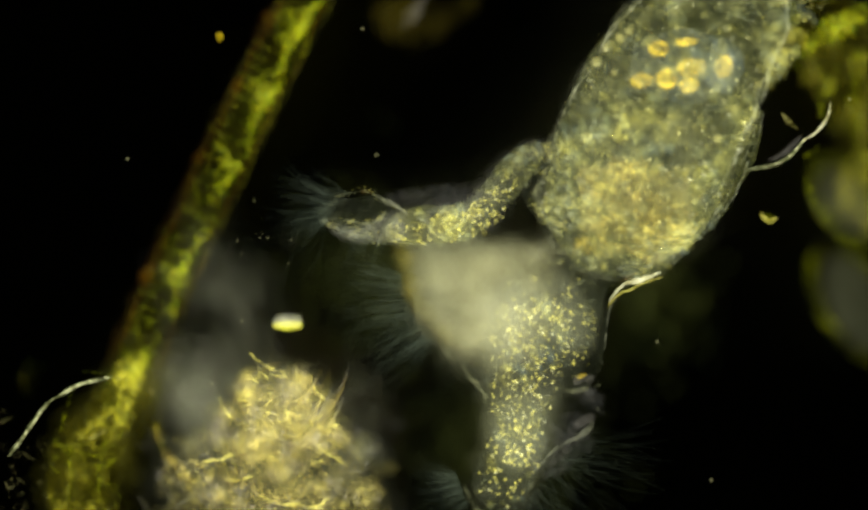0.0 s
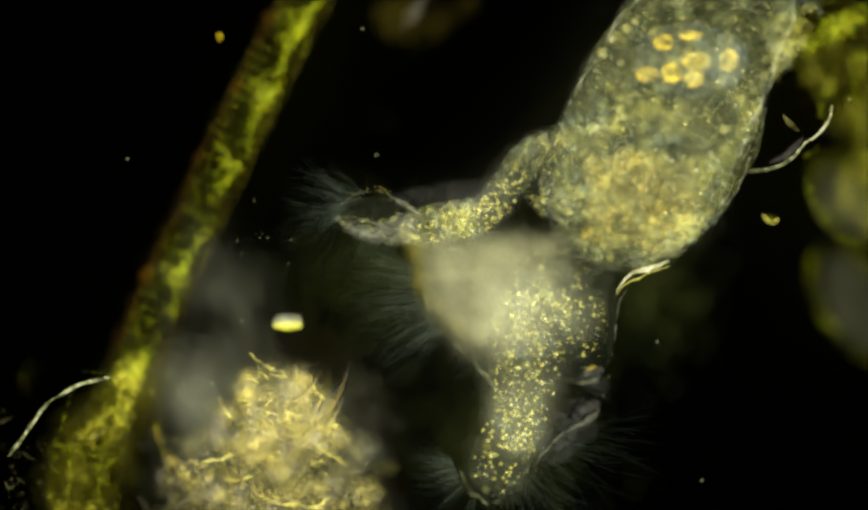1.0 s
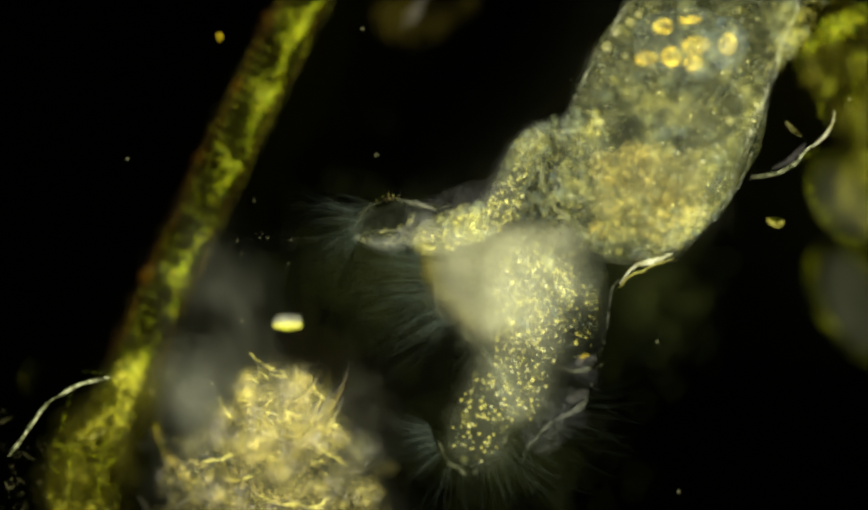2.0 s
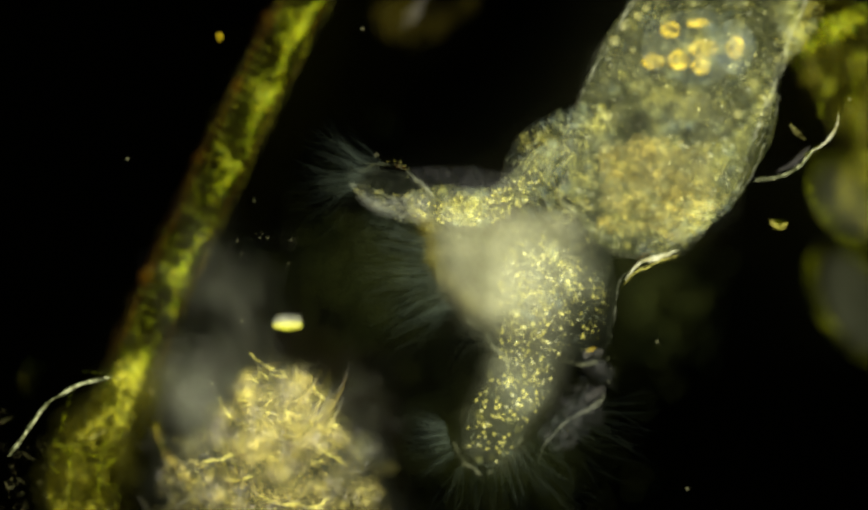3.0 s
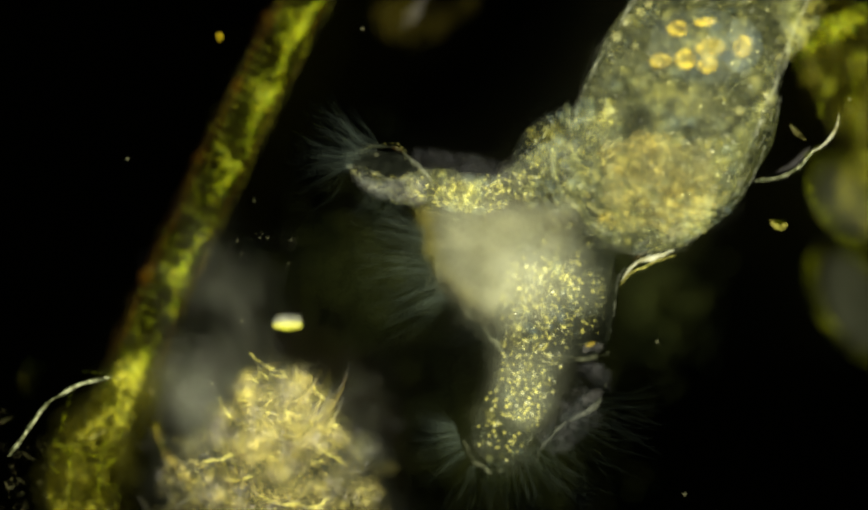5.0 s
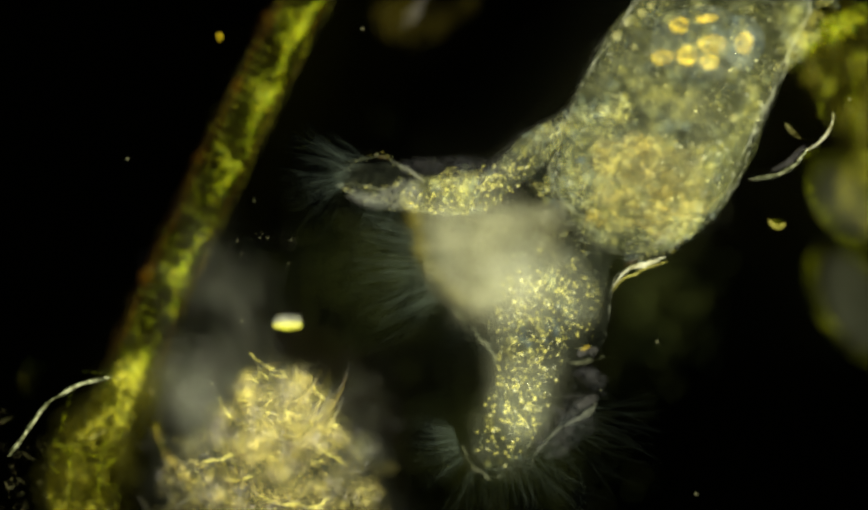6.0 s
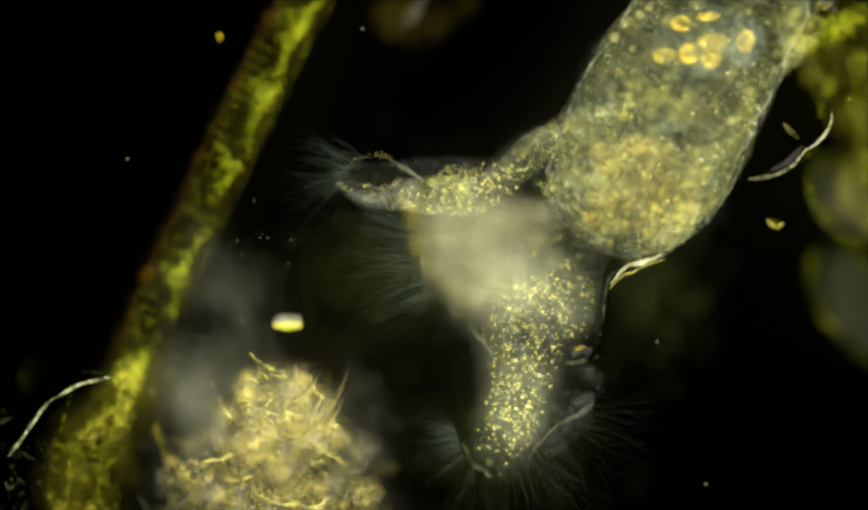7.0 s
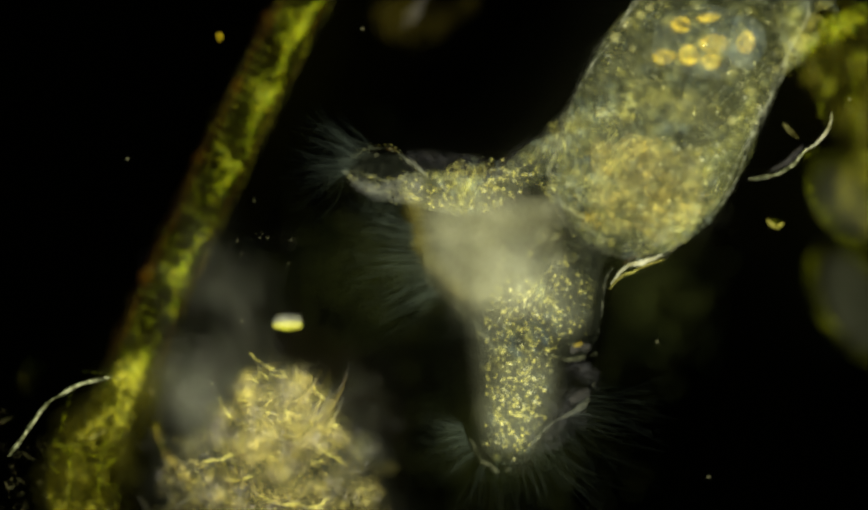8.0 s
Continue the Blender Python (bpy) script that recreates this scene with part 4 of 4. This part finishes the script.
    for pts, r in (([(585, 380, 5), (612, 356, 5), (640, 346, 5), (668, 346, 5), (690, 360, 5), (720, 378, 5), (768, 388, 5)], (0.6, 0.8, 0.9, 1.2, 2.4, 2.2, 0.7)), ([(575, 398, 5), (630, 422, 5), (700, 436, 5), (790, 444, 5), (860, 442, 5)], (2.6, 1.8, 1.2, 1.4, 0.8)), ([(585, 390, 5), (625, 400, 5), (660, 405, 5), (686, 398, 5), (698, 378, 5)], (1.4, 2.4, 2.0, 2.6, 1.0))):
        part("rim", loft([(*p, w, w * 0.9) for p, w in zip(pts, r)], 90, 8, 0.008, 14, len(pts)), SOFTRIM, tip)
        tagged(part("rim_fleck", dust([(*p, 8, 7) for p in pts], 200, rng, (0.7, 2.4), 0, 1, 12, 0.0), BODYDUST, tip), kind="stuff")
    # the whitish glow at the tip is built from blurred pale flecks
    tagged(part("tip_glow", deep([(590, 404, 0, 9, 0), (640, 424, 0, 13, 0), (690, 416, 0, 22, 0), (735, 406, 0, 26, 0)], 900, rng, -45, (1.2, 3.5)), PALEGLOW, tip, "pale glow round the tip, set as fine flecks"), kind="stuff")
    part("orange_spot", blob((662, 348, 4), (11, 4, 4), -8, 0.012, 12, 3), RUST, tip, "small orange spot on the rim")
    tagged(part("tip_fleck", dust([(582, 398, -6, 7, 10), (628, 418, -6, 12, 12), (680, 426, -6, 16, 14), (730, 424, -6, 16, 14)], 420, rng, (0.8, 2.6), 0, 1.1, 8, -0.05), BODYDUST, tip), kind="stuff")
    part("ridge", loft([(664, 347, 2, 0.8, 2), (692, 361, 0, 2.6, 3), (722, 378, 0, 3.4, 3), (752, 392, -4, 2.6, 3), (784, 404, -8, 1, 2)], 40, 8, 0.014, 12, 3), RIM, tip, "bright white ridge along the lobe")
    part("bright_end", blob((584, 400, 4), (8, 5, 5), 20, 0.01, 9, 3), RIM, tip, "pale knob at the end of the tip")
    fringe = tagged(part("lobe_cilia", merge(hairs(lambda u: (586 + 50 * u * rng.random(), 406 - 58 * u, 226 - 76 * u), 150, rng, 105, spread=16) + hairs(lambda u: (640 + 60 * u, 428 + 8 * u, 235 + 20 * u), 40, rng, 60)), CILIA, tip, "fan of fine bluish cilia", U(626, 368)), kind="stuff")
    # the lower lobe and its end
    leg = part("lower_lobe", loft(LEG, 40, 24, 0.03, 6, 10), VEIL, t, "lower lobe full of golden granules", U(960, 570))
    tagged(part("lobe_fleck", dust(LEG, 1300, rng, (1.0, 3.0), 0, 1.1, gate=0.05), BODYDUST, leg), kind="stuff")
    tagged(part("halo_glow", deep([(1010, 490, 0, 60, 0), (975, 560, 0, 95, 0), (955, 620, 0, 92, 0), (945, 690, 0, 74, 0), (936, 780, 0, 60, 0), (920, 850, 0, 40, 0)], 4200, rng, -140), HALO, leg), kind="stuff")
    tagged(part("lobe_lump", dust(LEG, 740, rng, (4, 12), 0, 1.0, 5, 0.0, 2, top=-18, level=1), SOFTDUST, leg), kind="stuff")
    granules(leg, LEG, 300, rng, (1.7, 3.3), 1.05)
    tagged(part("small_granule", merge([bead(p, rng.uniform(1.2, 2.4) * GRID, 1, 0.9, 0.05, rng) for p in scatter([(x, y, -10, w, 20) for x, y, z, w, h in LEG], 120, rng, 0, 1.05)]), GLINT, leg), kind="stuff")
    foot = part("lobe_foot", loft(FOOT, 40, 24, 0.03, 6, 12), VEIL, t, "clear end of the lower lobe with granules", U(910, 855))
    tagged(part("lobe_fleck", dust(FOOT, 500, rng, (1.0, 3.0), 0, 1.1, gate=0.1), BODYDUST, foot), kind="stuff")
    tagged(part("halo_glow", deep(FOOT, 700, rng, -140, wide=1.2), HALO, foot), kind="stuff")
    tagged(part("lobe_lump", dust(FOOT, 220, rng, (4, 11), 0, 1.0, 5, 0.05, 2, top=-18, level=1), SOFTDUST, foot), kind="stuff")
    granules(foot, FOOT[1:], 92, rng, (2.0, 3.8), 1.05)
    part("foot_rim", loft([(836, 872, -25, 1.5, 3), (848, 908, -25, 3, 3), (872, 928, -22, 3, 3), (915, 926, -22, 2.4, 3), (950, 895, -25, 1.6, 3), (962, 860, -25, 1, 2)], 60, 8, 0.03, 9, 7), SOFTRIM, foot, "soft rim round the lobe's end")
    foot_fringe = tagged(part("foot_cilia", merge(hairs(lambda u: (822 + 22 * u, 850 + 62 * u, 160 + 60 * u), 150, rng, 82) + hairs(lambda u: (850 + 100 * u, 930 - 20 * u, 245 + 60 * u), 55, rng, 100) + hairs(lambda u: (950 + 100 * u, 905 - 110 * u, 300 + 55 * u), 90, rng, 165, 0.5, spread=15)), CILIA, foot, "fringe of fine bluish cilia", U(910, 855)), kind="stuff")
    mouth = tagged(part("mouth_cilia", merge(hairs(lambda u: (728 + 50 * u ** 2, 490 + 130 * u, 158 + 62 * u), 270, rng, 130) + hairs(lambda u: (775 + 110 * u, 610 + 80 * u, 200 + 30 * u), 70, rng, 70, 0.45)), CILIA, t, "fine bluish cilia round the mouth", U(800, 550)), kind="stuff")
    return dict(body=t, trunk=trunk, skin=skin, gut=gut, vac=vac, cloud=cone, arm=arm, tip=tip, leg=leg, foot=foot, fringe=fringe, foot_fringe=foot_fringe, mouth=mouth, hump=hump, flap=flap, skirt=skirt, throat=throat, flank=flank, web=web, spot=spot, head=head)


ROTIFER = rotifer()
specks = []
for x, y, z in ((1285, 868, 0), (230, 287, 0), (680, 280, -20), (655, 52, 0), (1187, 618, 0), (437, 580, 0), (383, 693, 0), (1535, 180, 0)):
    s = part("speck", bead(U(x, y, z), 3.2 * GRID, 2, 0.8, 0.1, random.Random(x)), SPECK, None, "tiny pale speck floating in the water", U(x, y, z))
    specks.append(tagged(s, category="speck", group="specks"))


# ---- what moves ----
TIMES = (0, 0.5, 1, 1.5, 3, 3.5, 4, 4.5, 6, 6.5, 7, 7.5, 8)
BODY = ((0, 0), (2, -9), (10, -17), (9, -25), (25, -42), (30, -50), (31, -52), (31, -51), (25, -42), (22, -39), (22, -38), (24, -37), (24, -38))
DROPS = ((0, 0), (3, -4), (9, -11), (6, -37), (21, -34), (29, -33), (34, -31), (34, -33), (37, -42), (40, -45), (40, -45), (41, -46), (40, -43))
TIP = ((0, 0, 0), (7, -8, 0), (26, -2, -3), (49, 46, 22), (58, -54, -14), (60, -65, -17), (59, -70, -18), (59, -94, -19), (31, -63, -2), (28, -58, -2), (29, -65, -3), (34, -72, -6), (43, -82, -9))
FEET = ((0, 0), (8, -12), (-8, -28), (-55, -78), (-20, -82), (-25, -84), (-20, -88), (-6, -88), (-4, -74), (-4, -78), (-2, -78), (6, -82), (12, -86))
SIDE = ((0, 0), (7, -8), (18, -15), (4, -29), (17, -48), (23, -54), (29, -61), (23, -60), (7, -51), (3, -48), (-3, -51), (-5, -52), (-6, -57))
LEGS = ((0, 0), (0, -4), (5, -25), (5, -75), (15, -98), (20, -108), (20, -103), (20, -88), (10, -50), (5, -40), (0, -38), (-5, -35), (-10, -32))
MIST = ((0, 0), (2, -8), (18, -14), (35, -20), (40, -58), (46, -66), (46, -70), (44, -72), (18, -70), (14, -72), (12, -76), (14, -78), (18, -82))
WEB = ((0, 0), (0, -8), (10, -10), (28, 6), (24, -26), (24, -30), (24, -32), (18, -40), (5, -70), (0, -68), (5, -74), (12, -78), (20, -82))
SKIRT = ((0, 0), (5, 2), (10, -25), (-20, -40), (20, -50), (20, -55), (25, -55), (20, -50), (5, -35), (5, -40), (0, -40), (-5, -42), (-8, -45))
THROAT = ((0, 0), (-2, -10), (14, -20), (18, -28), (30, -40), (30, -42), (32, -44), (30, -44), (8, -28), (6, -32), (4, -32), (4, -32), (4, -32))


def key(ob, rows):
    """Rows of seconds, shift on the grid (x, y down) and turn in degrees, from its rest in its thing's space."""
    p = ob.location.copy()
    walk(ob, [(t, pose(p.x + dx * GRID, p.y - dy * GRID, p.z, 0, 0, a)) for t, dx, dy, a in rows])


def within(path, turns=None):
    """A part's path, less what the body that carries it does."""
    return [(t, p[0] - b[0], p[1] - b[1], turns[i] if turns else 0) for i, (t, p, b) in enumerate(zip(TIMES, path, BODY))]


def beat(ob, size, rate, lag):
    """Cilia that sway to and fro all the time."""
    key(ob, [(k / 10, 0, 0, size * math.sin(rate * k / 10 + lag) + size * 0.5 * math.sin(rate * 1.7 * k / 10)) for k in range(81)])


def motions():
    r = ROTIFER
    key(r["body"], [(t, *p, 0) for t, p in zip(TIMES, BODY)])
    key(r["vac"], within(DROPS))
    key(r["cloud"], within(MIST))
    key(r["tip"], within(TIP, [p[2] for p in TIP]))
    arm, turns = [], []
    for b, p, lean in zip(BODY, TIP, (0, 0, -1, 0, -9, -10, -10, -10, -1, 0, -1, -3, -4)):
        # the arm turns about the neck to follow its tip, draws in a little and sags at its root
        dx, dy = 700 + p[0] - 925 - b[0], 400 + p[1] - 310 - b[1]
        far = math.hypot(dx, dy)
        pull = (far - math.hypot(225, 90)) * 0.5 / far
        arm.append((b[0] + dx * pull - 1.2 * lean, b[1] + dy * pull - 4 * lean))
        turns.append(math.degrees(math.atan2(dy, -dx) - math.atan2(90, 225)) + lean)
    key(r["arm"], within(arm, turns))
    for ob in (r["trunk"], r["skin"], r["gut"]):
        key(ob, [(t, q, 0, a) for t, q, a in zip(TIMES, (0, 0, 1, 8, 12, 13, 14, 12, 3, 0, 0, 0, 0), (0, 0, 0, 1, 1.5, 2.5, 2, 2, -2.8, -3.4, -3.4, -3.4, -3.2))])
    key(r["hump"], [(t, q, -0.45 * min(q, 0), 0) for t, q in zip(TIMES, (12, 11, -4, -46, -54, -58, -59, -56, -12, 0, 0, 0, 0))])
    key(r["flank"], [(t, *q, 0) for t, q in zip(TIMES, ((0, 0), (-2, 4), (-6, 8), (-7, 15), (4, 10), (2, 16), (4, 20), (5, 20), (-22, 24), (-30, 28), (-30, 28), (-30, 28), (-29, 28)))])
    key(r["spot"], [(t, *q, 0) for t, q in zip(TIMES, ((0, 0), (2, -1), (5, -5), (39, -27), (12, 6), (20, 15), (22, 17), (24, 19), (38, 23), (41, 24), (29, 26), (26, 28), (22, 30)))])
    key(r["web"], within(WEB))
    key(r["leg"], within(LEGS))
    key(r["flap"], within(SIDE))
    key(r["skirt"], within(SKIRT))
    key(r["throat"], within(THROAT))
    key(r["head"], within([(0.5 * (a[0] + b[0]), 0.5 * (a[1] + b[1])) for a, b in zip(LEGS, SIDE)]))
    key(r["foot"], within(FEET))
    beat(r["fringe"], 3, 11, 0)
    beat(r["foot_fringe"], 3, 12, 1)
    # the mouth's cilia follow the funnel and sway
    def glide(path, t):
        k = max(i for i, u in enumerate(TIMES) if u <= t)
        k = min(k, len(TIMES) - 2)
        f = (t - TIMES[k]) / (TIMES[k + 1] - TIMES[k])
        return [a + (b - a) * f for a, b in zip(path[k], path[k + 1])]
    rows = []
    for k in range(81):
        a, b = glide(MIST, k / 10), glide(BODY, k / 10)
        rows.append((k / 10, a[0] - b[0], a[1] - b[1], 4 * math.sin(1.3 * k + 2) + 2 * math.sin(2.21 * k)))
    key(r["mouth"], rows)
    key(BRISTLE, [(0, 0, 0, 0), (1, 3, 4, 0), (1.5, 5, 10, 0), (3, 15, 20, 0), (3.5, 18, 22, 0), (4.5, 18, 22, 0), (6, 6, 18, 0), (8, 3, 18, 0)])
    key(DRIFTER, [(0, 0, 0, 0), (0.5, 0, 0, 0), (1, 4, 2, 0), (1.5, 9, 5, 4), (3, 18, 11, 8), (4, 23, 14, 8), (4.5, 21, 13, 8), (6, 15, 11, 5), (7, 12, 10, 4), (8, 12, 10, 4)])
    key(specks[0], [(0, 0, 0, 0), (1, -17, 0, 20), (1.5, -62, 22, 40), (3.5, -40, 14, 60), (4.5, -52, 25, 80), (6.5, -17, 24, 100), (7, -10, 7, 110), (8, -5, -6, 120)])


motions()
